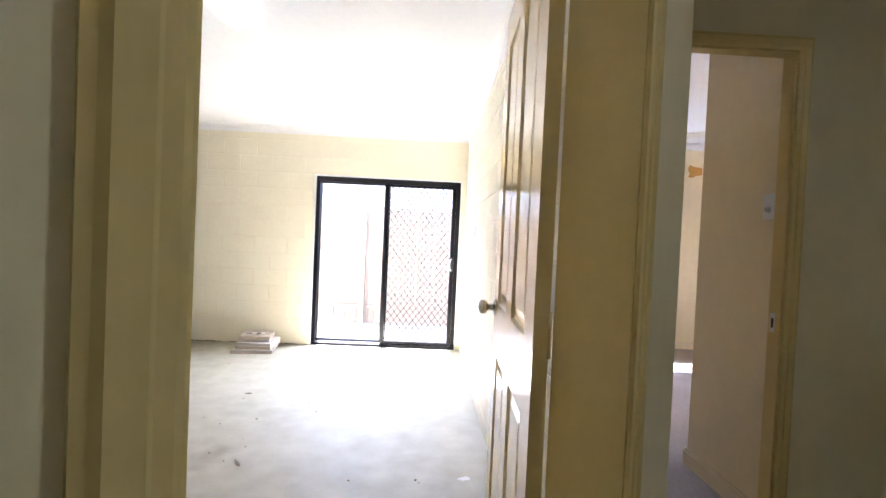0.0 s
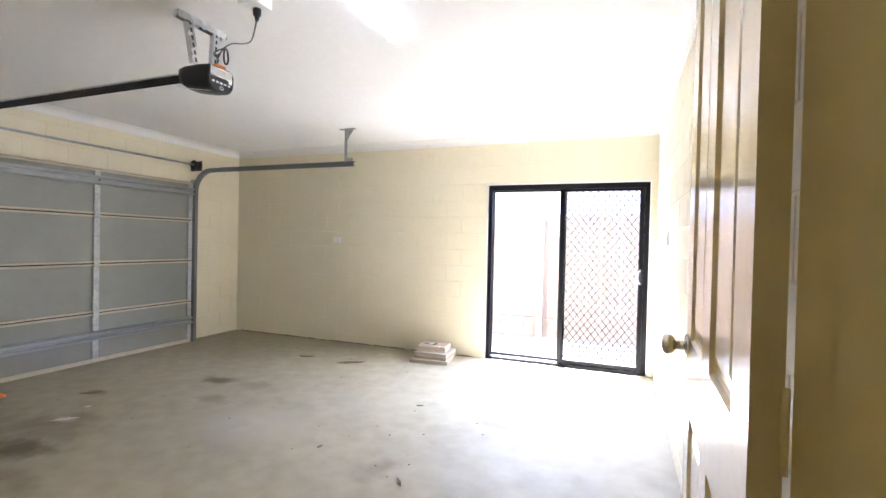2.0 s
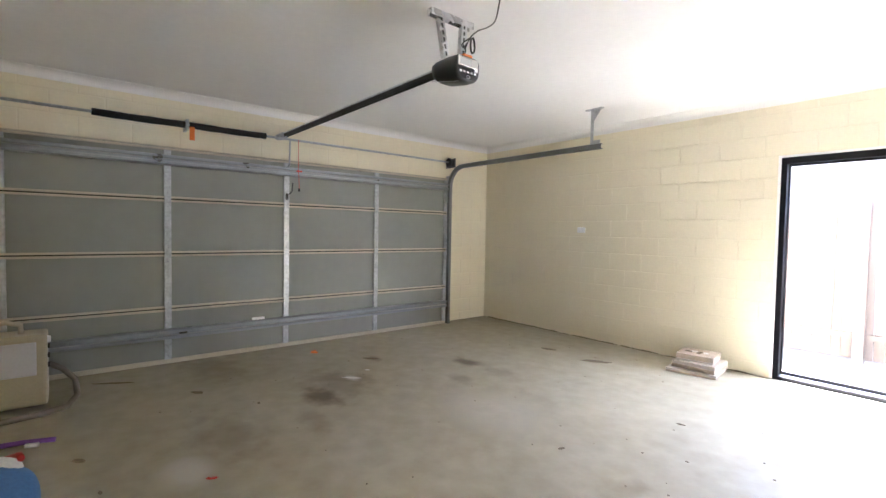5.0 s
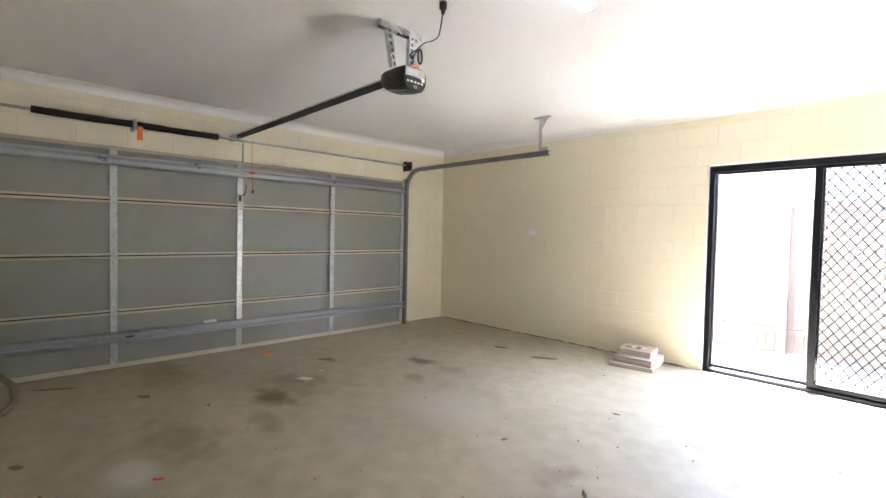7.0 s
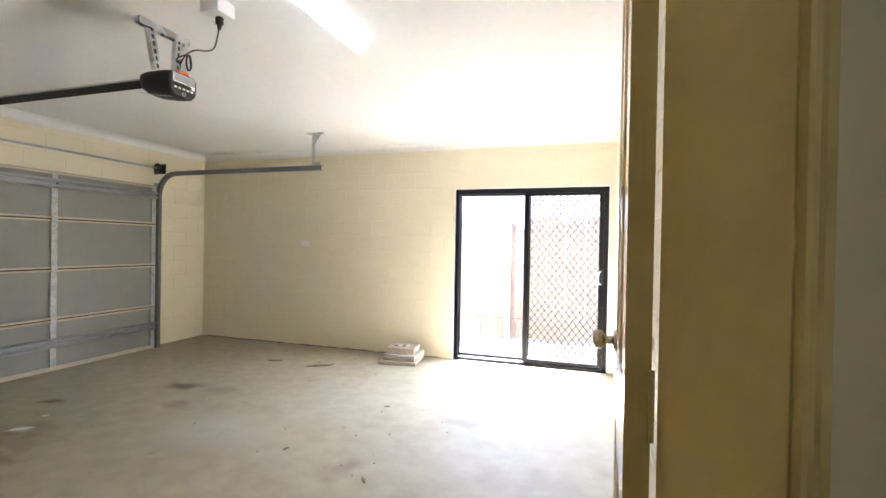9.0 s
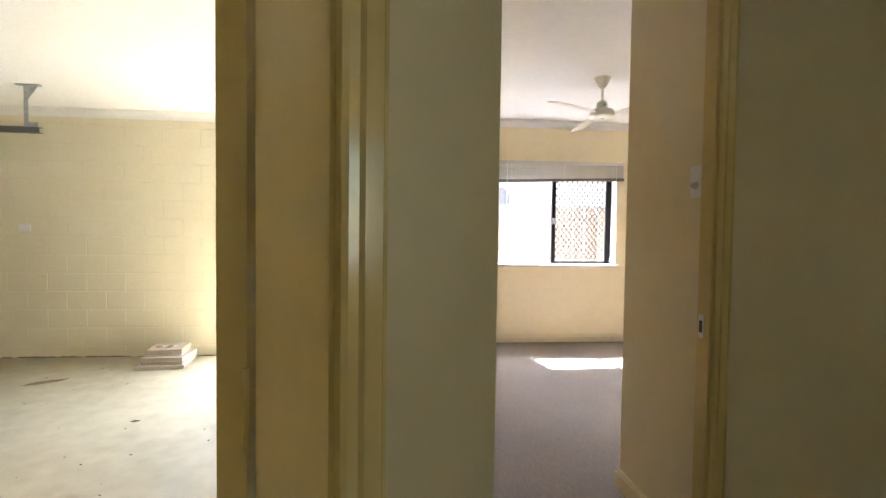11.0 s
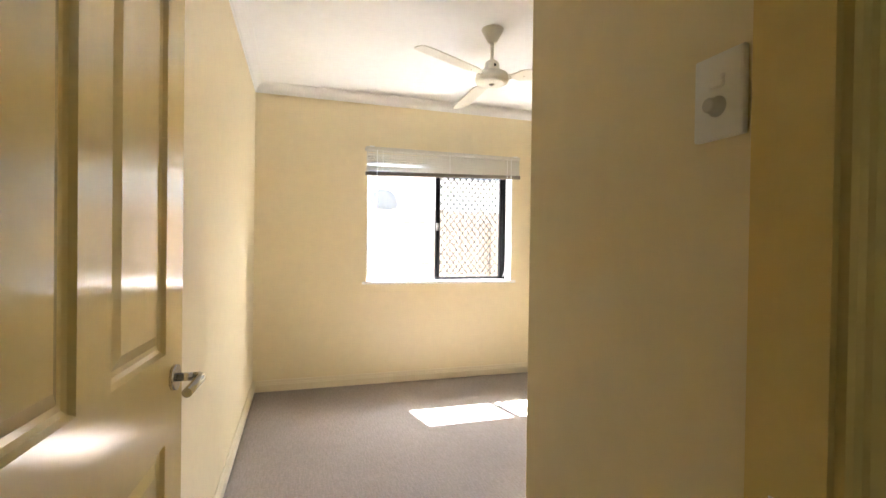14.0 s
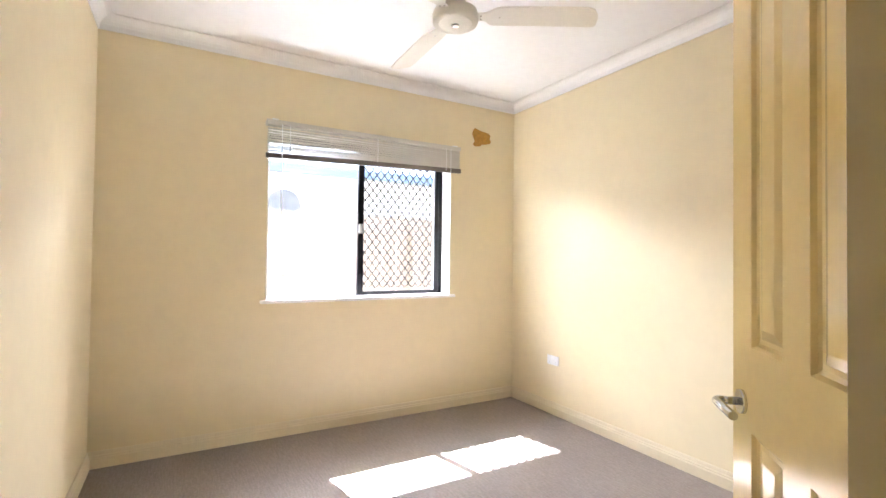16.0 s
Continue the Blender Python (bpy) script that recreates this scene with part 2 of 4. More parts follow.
def tube(points, r, sides=10, bm=None, closed=True):
    """A round rod of radius r (or radii, one a point) along points."""
    bm = bm or bmesh.new()
    pts = [Vector(p) for p in points]
    radii = r if isinstance(r, (list, tuple)) else [r] * len(pts)
    rings = []
    for i, p in enumerate(pts):
        way = (pts[min(i + 1, len(pts) - 1)] - pts[max(i - 1, 0)]).normalized()
        side = way.orthogonal().normalized() if i == 0 else (side - way * side.dot(way)).normalized()
        up = way.cross(side)
        rings.append([bm.verts.new(p + radii[i] * (side * math.cos(a) + up * math.sin(a))) for a in (2 * math.pi * k / sides for k in range(sides))])
    for a, b in zip(rings, rings[1:]):
        for k in range(sides):
            bm.faces.new((a[k], a[(k + 1) % sides], b[(k + 1) % sides], b[k]))
    if closed:
        bm.faces.new(rings[0][::-1]), bm.faces.new(rings[-1])
    for f in bm.faces:
        f.smooth = len(f.verts) == 4
    return bm


def link_mesh(name, bm, mat):
    me = bpy.data.meshes.new(name)
    bm.to_mesh(me)
    bm.free()
    me.materials.append(mat)
    return new(name, me)


def part(name, bm, mat, parent, label=""):
    ob = link_mesh(name, bm, mat)
    ob.parent = parent
    return tagged(ob, label=label)


def structure(name, bm, mat, label, category):
    return tagged(link_mesh(name, bm, mat), label, category, kind="structure")


def thing(name, label, category, m=None, group="", kind=""):
    ob = new(name)
    ob.empty_display_size = 0.1
    if m is not None:
        ob.matrix_world = m
    return tagged(ob, label, category, group, kind)


# ---- levels and plan ----
G = -0.17            # garage slab
C = 2.515            # ceilings
GX0, GX1, GY0, GY1 = -5.18, 0.625, -0.35, 5.727
BX0, BX1, BY0, BY1 = 0.81, 3.739, 1.89, 5.53
D = pose(0, 0, 0, 0, 0, 45)      # the diagonal wall's own axes: along it, and through it to the garage
HV, GV = 0.165, 0.329            # its hall face and garage face
DU0, DU1 = 0.2035, 0.962          # its clear doorway
SX = 1.705           # side wall inside the bedroom door
SY = 2.515            # where that wall ends
WX0, WX1, WZ0, WZ1 = 1.72, 3.11, 0.885, 2.02   # bedroom window
SDX0, SDX1, SDZ = -1.246, 0.548, 1.936         # sliding door

# floors and ceilings
structure("floor_garage", boxes((GX0 - 0.2, GX1, GY0, GY1 + 0.22, G - 0.15, G)), CONCRETE, "bare grey concrete garage slab with oil stains", "floor")
structure("floor_bedroom", boxes((BX0 - 0.06, BX1 + 0.1, 1.8, BY1 + 0.1, -0.15, 0.0)), CARPET, "grey-brown ribbed carpet on the bedroom floor", "carpet")
fh = prism([(-0.99, -3.2), (4.2, -3.2), (4.2, 1.8), (0.75, 1.8), (0.75, 0.99), (0.03, 0.27 + 0.0), (-0.99, -0.75)], -0.15, -0.003)
structure("floor_hall", fh, HALLFLOOR, "plain tiled hall floor", "floor")
structure("ceiling_garage", boxes((GX0 - 0.2, GX1 + 0.05, GY0 - 0.1, GY1 + 0.22, C, C + 0.02)), CEIL, "flat white plasterboard garage ceiling", "ceiling")
structure("ceiling_bedroom", boxes((GX1 + 0.06, BX1 + 0.1, 1.84, BY1 + 0.22, C, C + 0.02)), CEIL, "flat white plasterboard bedroom ceiling", "ceiling")
structure("ceiling_hall", boxes((GX1 + 0.06, 4.2, -3.2, 1.83, C, C + 0.02), (-1.2, GX1 + 0.055, -3.2, 0.9, C - 0.002, C - 0.001)), CEIL, "white hall ceiling in shade", "ceiling")

# garage walls, each a backing behind its blocks
T = 0.0028
wall_north = structure("wall_north", boxes((GX0 - 0.2, SDX0, GY1 + T, GY1 + 0.2, G, C), (SDX1, GX1 + 0.06, GY1 + T, GY1 + 0.2, G, C), (SDX0, SDX1, GY1 + T, GY1 + 0.2, SDZ, C)), MORTAR, "cream painted blockwork wall with a sliding door", "wall")
wall_east = structure("wall_east", boxes((GX1 + T, 0.731, 0.99, 1.80, G, C), (GX1 + T, BX0 - 0.004, 1.80, GY1 + T, G, C)), MORTAR, "cream painted blockwork wall between garage and bedroom", "wall")
wall_west = structure("wall_west", boxes((GX0 - 0.2, GX0 - T, GY0, 0.15, G, C), (GX0 - 0.2, GX0 - T, 4.78, GY1 + T, G, C), (GX0 - 0.2, GX0 - T, 0.15, 4.78, 1.86, C)), MORTAR, "cream painted blockwork wall round the garage door", "wall")
structure("wall_south", boxes((GX0 - 0.2, -0.85, GY0 - 0.1, GY0, G, C)), WALL, "plain cream garage wall", "wall")
# plaster skin of the bedroom and alcove on the shared wall
structure("wall_bedroom_west", boxes((BX0 - 0.004, BX0, 1.891, BY1 + 0.2, 0, C)), WALL, "smooth cream bedroom wall", "wall")

# diagonal wall with its doorway
dw = bmesh.new()
prism([(-1.35, HV), (DU0 - 0.045, HV), (DU0 - 0.045, GV), (-1.0, GV)], G, C, dw)
prism([(DU1 + 0.045, HV), (1.237, HV), (1.213, GV), (DU1 + 0.045, GV)], G, C, dw)
box(dw, DU0 - 0.045, DU1 + 0.045, HV, GV, 2.088, C)
box(dw, DU0 - 0.045, DU1 + 0.045, HV + 0.01, GV, G, -0.004)
wall_diag = structure("wall_diagonal", dw, WALL, "cream plastered diagonal wall with a doorway to the garage", "wall")
wall_diag.matrix_world = D

structure("wall_return", boxes((0.731, 0.758, 0.991, 1.795, 0, C)), WALL, "cream hall wall between the two doorways", "wall")
# hall, closed behind the camera
structure("wall_hall_west", boxes((-1.1, -0.99, -3.2, -0.72, 0, C)), WALL, "plain cream hall wall", "wall")
structure("wall_hall_south", boxes((-1.1, 4.3, -3.3, -3.2, 0, C)), WALL, "plain cream hall wall", "wall")
# The opening here is unseen, added to let the hall's fill light in.
structure("wall_hall_east", boxes((4.2, 4.3, -3.2, 0.25, 0, C), (4.2, 4.3, 1.25, 1.9, 0, C), (4.2, 4.3, 0.25, 1.25, 0, 0.95), (4.2, 4.3, 0.25, 1.25, 2.0, C)), WALL, "plain cream hall wall with an unseen opening added for light", "wall")
# Unseen wall, added to keep the hall lamp off the bedroom door wall.
structure("hall_shade_wall", boxes((3.2, 3.3, 0.55, 1.794, 0, C)), WALL, "plain unseen wall added to shade the bedroom door wall", "wall")
# bedroom door wall
OX0, OX1 = 0.857, 1.636
structure("wall_bedroom_south", boxes((0.731, BX0 - 0.004, 1.795, 1.799, 0, C), (BX0 - 0.004, OX0 - 0.045, 1.795, BY0, 0, C), (OX1 + 0.042, 4.25, 1.795, BY0, 0, C), (OX0 - 0.045, OX1 + 0.042, 1.795, BY0, 2.078, C)), WALL, "cream wall with the bedroom doorway", "wall")
# side wall by the switch, and the closet front with its own doorway
CX0, CX1 = 1.975, 2.595
structure("wall_bedroom_side", boxes((SX, SX + 0.09, BY0, SY, 0, C)), WALL, "cream side wall inside the bedroom door", "wall")
structure("wall_closet", boxes((SX + 0.09, CX0 - 0.02, SY - 0.09, SY, 0, C), (CX1 + 0.02, BX1, SY - 0.09, SY, 0, C), (CX0 - 0.02, CX1 + 0.02, SY - 0.09, SY, 2.055, C)), WALL, "cream closet wall with a doorway", "wall")
structure("wall_bedroom_east", boxes((BX1, BX1 + 0.1, BY0, BY1 + 0.2, 0, C)), WALL, "smooth cream bedroom wall catching window light", "wall")
structure("wall_bedroom_north", boxes((BX0 + 0.0005, WX0, BY1, BY1 + 0.22, 0, C), (WX1, BX1, BY1, BY1 + 0.22, 0, C), (WX0, WX1, BY1, BY1 + 0.22, 0, WZ0), (WX0, WX1, BY1, BY1 + 0.22, WZ1, C)), WALL, "smooth cream bedroom wall with a window", "wall")

# ---- cornices and skirting ----


def run(profile, start, end, inward):
    """A moulding: profile points (out from the wall, height) drawn along a wall line; inward is the way out of the wall."""
    bm = bmesh.new()
    a, b, o = Vector((*start, 0)), Vector((*end, 0)), Vector((*inward, 0))
    way = (b - a).normalized()
    rings = []
    for p, sign in ((a, 1), (b, -1)):
        rings.append([bm.verts.new(p + o * u + way * (sign * u) + Vector((0, 0, z))) for u, z in profile])
    n = len(profile)
    for i in range(n):
        j = (i + 1) % n
        bm.faces.new((rings[0][i], rings[0][j], rings[1][j], rings[1][i]))
    bm.faces.new(rings[0]), bm.faces.new(rings[1])
    bmesh.ops.recalc_face_normals(bm, faces=bm.faces[:])
    return bm


def cove(drop, out):
    pts = [(0, C - 0.0015), (0, C - drop), (0.006, C - drop)]
    pts += [(out - 0.008 - (out - 0.016) * math.cos(a), C - drop + 0.008 + (drop - 0.014) * math.sin(a)) for a in (math.pi / 2 * k / 5 for k in range(6))]
    return pts + [(out, C - 0.006), (out, C - 0.0015)]


garage_cove, bedroom_cove = cove(0.082, 0.082), cove(0.074, 0.074)
for a, b, o in (((GX0, GY1), (GX1, GY1), (0, -1)), ((GX0, GY0), (GX0, GY1), (1, 0)), ((GX1, 1.2), (GX1, GY1), (-1, 0))):
    structure("cornice", run(garage_cove, a, b, o), CORNICE, "white plaster cove cornice in the garage", "cornice")
for a, b, o in (((BX0, BY1), (BX1, BY1), (0, -1)), ((BX0, BY0), (BX0, BY1), (1, 0)), ((BX1, SY), (BX1, BY1), (-1, 0)), ((SX + 0.0, SY), (BX1, SY), (0, 1))):
    structure("cornice", run(bedroom_cove, a, b, o), CORNICE, "white plaster cove cornice in the bedroom", "cornice")
skirt = [(0, 0.001), (0, 0.092), (0.006, 0.092), (0.009, 0.08), (0.009, 0.073), (0.013, 0.069), (0.013, 0.06), (0.017, 0.056), (0.017, 0.001)]
for a, b, o in (((BX0, BY1), (BX1, BY1), (0, -1)), ((BX0, BY0), (BX0, BY1), (1, 0)), ((BX1, SY), (BX1, BY1), (-1, 0)), ((CX1 + 0.08, SY), (BX1, SY), (0, 1))):
    structure("baseboard", run(skirt, a, b, o), SKIRT, "cream moulded timber skirting above the carpet", "skirting")
bb = boxes((SX - 0.015, SX, 1.91, SY + 0.015, 0.001, 0.075), (SX - 0.009, SX, 1.91, SY + 0.009, 0.075, 0.092))
structure("baseboard", bb, SKIRT, "cream moulded skirting on the side wall", "skirting")

# ---- doors ----
ARCH = [(0, 0), (0, 0.011), (0.006, 0.014), (0.018, 0.014), (0.022, 0.018), (0.044, 0.018), (0.05, 0.012), (0.058, 0.009), (0.058, 0)]


def architrave(door, x0, x1, top, wall_y, out):
    """Two legs and a head round an opening, on the face at wall_y; out is +1 or -1, the way out of the wall. In the door's own axes."""
    legs = []
    for sx, edge in ((-1, x0 - 0.006), (1, x1 + 0.006)):
        bm = bmesh.new()
        pts = [(edge + sx * u, wall_y + out * d) for u, d in ARCH]
        prism(pts, 0.0, top + 0.006, bm)
        part("architrave", bm, GLOSS, door)
    bm = bmesh.new()
    rings = []
    for sx, edge in ((-1, x0 - 0.006), (1, x1 + 0.006)):
        rings.append([bm.verts.new((edge + sx * u, wall_y + out * d, top + 0.006 + u)) for u, d in ARCH])
    for i in range(len(ARCH)):
        j = (i + 1) % len(ARCH)
        bm.faces.new((rings[0][i], rings[0][j], rings[1][j], rings[1][i]))
    for r in rings:
        low = [bm.verts.new((v.co.x, v.co.y, top + 0.006)) for v in r]
        for i in range(len(ARCH)):
            j = (i + 1) % len(ARCH)
            try:
                bm.faces.new((r[i], r[j], low[j], low[i]))
            except ValueError:
                pass
    bmesh.ops.recalc_face_normals(bm, faces=bm.faces[:])
    part("architrave", bm, GLOSS, door)


def frame_of(door, x0, x1, top, y0, y1, stop0, stop1, low=0.0, deep=0.012):
    for a, b in ((x0 - 0.02, x0), (x1, x1 + 0.02)):
        part("jamb", boxes((a, b, y0 - 0.001, y1 + 0.001, low, top)), GLOSS, door)
    part("head_jamb", boxes((x0 - 0.02, x1 + 0.02, y0 - 0.001, y1 + 0.001, top, top + 0.018)), GLOSS, door)
    for a, b in ((x0, x0 + deep), (x1 - deep, x1)):
        part("door_stop", boxes((a, b, stop0, stop1, low, top - deep)), GLOSS, door)
    part("door_stop", boxes((x0, x1, stop0, stop1, top - deep, top)), GLOSS, door)


def raised_panel(x0, x1, z0, z1, y0, y1, arch=0.0):
    """A panel sunk between the stiles, with a raised field, on both faces."""
    bm = bmesh.new()
    mid = (y0 + y1) / 2
    for face, sign in ((y0, -1), (y1, 1)):
        rings = []
        for inset, depth in ((0.0, 0.0), (0.006, 0.008), (0.014, 0.011), (0.024, 0.011), (0.045, 0.004), (0.052, 0.004)):
            y = face - sign * depth
            rings.append([bm.verts.new((x, y, z)) for x, z in ((x0 + inset, z0 + inset), (x1 - inset, z0 + inset), (x1 - inset, z1 - inset), (x0 + inset, z1 - inset))])
        for a, b in zip(rings, rings[1:]):
            for i in range(4):
                j = (i + 1) % 4
                bm.faces.new((a[i], a[j], b[j], b[i]))
        bm.faces.new(rings[-1])
    bmesh.ops.recalc_face_normals(bm, faces=bm.faces[:])
    return bm


def door_leaf(door, w, h, y0, y1, m, handle, low=0.008, lever_z=0.935):
    """A four-panel leaf hung at its own origin, along +x, between y0 and y1."""
    st, mid, z = 0.11, 0.1, (0.24, 0.81, 0.995, h - 0.13)
    c = w / 2
    body = boxes(
        (0, st, y0, y1, low, h), (w - st, w, y0, y1, low, h), (c - mid / 2, c + mid / 2, y0, y1, z[0], z[1]), (c - mid / 2, c + mid / 2, y0, y1, z[2], z[3]),
        (st, w - st, y0, y1, low, z[0]), (st, w - st, y0, y1, z[1], z[2]), (st, w - st, y0, y1, z[3], h))
    leaf = part("leaf", body, GLOSS, door, "cream gloss four-panel door leaf standing open")
    leaf.matrix_basis = m
    for a, b in ((st, c - mid / 2), (c + mid / 2, w - st)):
        for p, q in ((z[0], z[1]), (z[2], z[3])):
            part("panel", raised_panel(a, b, p, q, y0, y1), GLOSS, leaf)
    for face, sign in ((y0, -1), (y1, 1)):
        if handle == "lever":
            x, zz = w - 0.062, lever_z
            rose = tube([(x, face, zz), (x, face + sign * 0.009, zz)], 0.027, 20)
            tube([(x, face + sign * 0.008, zz), (x, face + sign * 0.05, zz)], 0.009, 12, rose)
            tube([(x, face + sign * 0.04, zz), (x, face + sign * 0.052, zz), (x - 0.006, face + sign * 0.056, zz), (x - 0.018, face + sign * 0.058, zz), (x - 0.118, face + sign * 0.058, zz)], 0.0095, 12, rose)
            part("lever_handle", rose, CHROME, leaf, "satin metal lever handle on a round rose")
        else:
            x, zz = w - 0.06, 0.975
            ob = tube([(x, face + sign * d, zz) for d in (0, 0.004, 0.008, 0.009, 0.03, 0.034, 0.04, 0.05, 0.058, 0.063, 0.065)], [0.031, 0.031, 0.026, 0.012, 0.011, 0.019, 0.025, 0.0265, 0.024, 0.015, 0.004], 20)
            part("door_knob", ob, BRASSY, leaf, "satin nickel round door knob")
    for zz in (0.2, 1.02, h - 0.22):
        k = tube([(-0.003, y0 if abs(y0) < abs(y1) else y1, zz - 0.05), (-0.003, y0 if abs(y0) < abs(y1) else y1, zz + 0.05)], 0.0045, 8)
        part("hinge", k, GLOSS, leaf, "painted butt hinge")
    part("latch_plate", boxes((w, w + 0.0015, y0 + 0.006, y1 - 0.006, 0.9, 0.99)), CHROME, leaf)
    return leaf


# garage doorway in the diagonal wall
door_1 = thing("door_1", "cream panelled door open into the garage", "door", D, kind="structure")
frame_of(door_1, DU0 - 0.025, DU1 + 0.025, 2.07, HV, GV + 0.008, HV - 0.002, 0.285, -0.003, 0.025)
architrave(door_1, DU0, DU1, 2.045, HV, -1)
part("door_stop", boxes((DU0 - 0.002, 0.212, 0.19, 0.36, 0, 2.045)), GLOSS, door_1)
part("door_stop", boxes((0.212, 0.225, 0.325, 0.36, 0, 2.04)), GLOSS, door_1)
hinge = D.inverted() @ pose(0.45, 0.934, 0, 0, 0, 88.0)
door_leaf(door_1, 0.77, 2.04, 0.0, 0.035, hinge, "knob")

# bedroom doorway
door_2 = thing("door_2", "cream panelled door open into the bedroom", "door", pose(0, 0, 0), kind="structure")
frame_of(door_2, OX0 - 0.025, OX1 + 0.022, 2.06, 1.795, BY0, 1.793, 1.848, 0.0, 0.025)
architrave(door_2, OX0, OX1, 2.035, 1.795, -1)
architrave(door_2, OX0 - 0.025, OX1 + 0.022, 2.06, BY0, 1)
door_leaf(door_2, 0.815, 2.03, -0.035, 0.0, pose(OX0 - 0.023, 1.851, 0, 0, 0, 87.0), "lever")
OS = OX1 - 0.003
sp = soft_box(OS - 0.0015, OS, 1.822, 1.848, 0.89, 0.97, 0.0006, 1)
strike = part("strike_plate", sp, WHITEPL, door_2, "strike plate with a dark latch hole")
part("latch_hole", boxes((OS - 0.0022, OS - 0.0014, 1.827, 1.842, 0.91, 0.95)), BLACKPL, strike)

# closet doorway
door_3 = thing("door_3", "cream panelled closet door standing half open", "door", pose(0, 0, 0), kind="structure")
frame_of(door_3, CX0, CX1, 2.035, SY - 0.09, SY, SY - 0.065, SY - 0.04)
architrave(door_3, CX0, CX1, 2.035, SY, 1)
door_leaf(door_3, 0.615, 2.03, -0.035, 0.0, pose(CX0 + 0.004, SY + 0.022, 0, 0, 0, 46), "lever", lever_z=0.865)

# ---- sliding door and window, with security grilles ----


def grille(x0, x1, y, z0, z1, px, pz, r):
    """Crossed bars in a diamond lattice, flattened where they meet."""
    bm = bmesh.new()
    for sign in (1, -1):
        k0, k1 = -int((z1 - z0) / pz) - 2, int((x1 - x0) / px) + 2
        for k in range(k0, k1):
            # bar through (x0 + k px, z0), rising pz over px
            a = x0 + k * px if sign == 1 else x1 - k * px
            slope = sign * pz / px
            t0, t1 = sorted(((x0 - a) * slope, (x1 - a) * slope))
            lo, hi = max(0, t0), min(z1 - z0, t1)
            if hi - lo < 0.01:
                continue
            p, q = (a + lo / slope, z0 + lo), (a + hi / slope, z0 + hi)
            d = Vector((q[0] - p[0], 0, q[1] - p[1])).normalized()
            s = Vector((-d.z, 0, d.x)) * r
            o = Vector((0, 0.0015 * sign, 0))
            v = []
            for px_, pz_ in (p, q):
                c = Vector((px_, y, pz_)) + o
                v.append([bm.verts.new(c + w) for w in (s + Vector((0, -0.0015, 0)), s + Vector((0, 0.0015, 0)), -s + Vector((0, 0.0015, 0)), -s + Vector((0, -0.0015, 0)))])
            for i in range(4):
                j = (i + 1) % 4
                bm.faces.new((v[0][i], v[0][j], v[1][j], v[1][i]))
    # bonds where the strands meet
    for k in range(int(2 * (x1 - x0) / px) + 2):
        for q in range(int(2 * (z1 - z0) / pz) + 2):
            a, b = x0 + k * px / 2, z0 + q * pz / 2
            off = ((x1 - x0) / px) % 1.0
            if (k + q) % 2 == 0 and a < x1 - 0.005 and b < z1 - 0.008:
                c = a + off * px / 2
                if c < x1 - 0.005:
                    box(bm, c - 1.5 * r, c + 1.5 * r, y - 0.0035, y + 0.0035, b + off * pz / 2 - 2.6 * r, b + off * pz / 2 + 2.6 * r)
    return bm


def rect_frame(x0, x1, z0, z1, y0, y1, w):
    """Four bars round an opening; w: left, right, bottom, top widths."""
    l, r, b, t = w
    return boxes((x0, x0 + l, y0, y1, z0, z1), (x1 - r, x1, y0, y1, z0, z1), (x0 + l, x1 - r, y0, y1, z0, z0 + b), (x0 + l, x1 - r, y0, y1, z1 - t, z1))


sd = thing("sliding_door", "black aluminium glass sliding door with a diamond security screen", "sliding door", pose(0, 0, G))
h = SDZ - G
part("outer_frame", rect_frame(SDX0, SDX1, 0.0, h, GY1 + 0.01, GY1 + 0.12, (0.045, 0.05, 0.03, 0.06)), BLACKFRAME, sd)
part("track", boxes((SDX0 + 0.05, SDX1 - 0.05, GY1 + 0.03, GY1 + 0.04, 0.03, 0.045), (SDX0 + 0.05, SDX1 - 0.05, GY1 + 0.07, GY1 + 0.08, 0.03, 0.045)), GALV, sd)
fixed = part("fixed_panel", rect_frame(SDX0 + 0.045, -0.33, 0.03, h - 0.06, GY1 + 0.072, GY1 + 0.105, (0.012, 0.065, 0.045, 0.018)), BLACKFRAME, sd)
pane = part("pane", boxes((SDX0 + 0.055, -0.39, GY1 + 0.085, GY1 + 0.09, 0.07, h - 0.075)), GLASS, fixed, "clear glass pane")
pane.visible_shadow = False
slide = part("sliding_panel", rect_frame(-0.40, SDX1 - 0.05, 0.03, h - 0.06, GY1 + 0.03, GY1 + 0.065, (0.055, 0.05, 0.05, 0.03)), BLACKFRAME, sd)
pane = part("pane", boxes((-0.35, SDX1 - 0.1, GY1 + 0.05, GY1 + 0.055, 0.07, h - 0.08)), GLASS, slide, "clear glass pane")
pane.visible_shadow = False
part("security_grille", grille(-0.345, SDX1 - 0.1, GY1 + 0.1, 0.08, h - 0.09, 0.08, 0.105, 0.0046), BLACKFRAME, sd, "dark diamond security grille")
pull = tube([(SDX1 - 0.075, GY1 + 0.03, 1.0), (SDX1 - 0.085, GY1 - 0.005, 1.0), (SDX1 - 0.1, GY1 - 0.012, 1.02), (SDX1 - 0.105, GY1 - 0.012, 1.06), (SDX1 - 0.1, GY1 - 0.012, 1.12), (SDX1 - 0.085, GY1 - 0.005, 1.14), (SDX1 - 0.075, GY1 + 0.03, 1.14)], 0.007, 8)
part("pull_handle", pull, GREYPL, slide, "grey D-shaped pull handle")
part("lock_case", soft_box(SDX1 - 0.09, SDX1 - 0.055, GY1 + 0.018, GY1 + 0.032, 0.98, 1.16, 0.004), BLACKPL, slide)
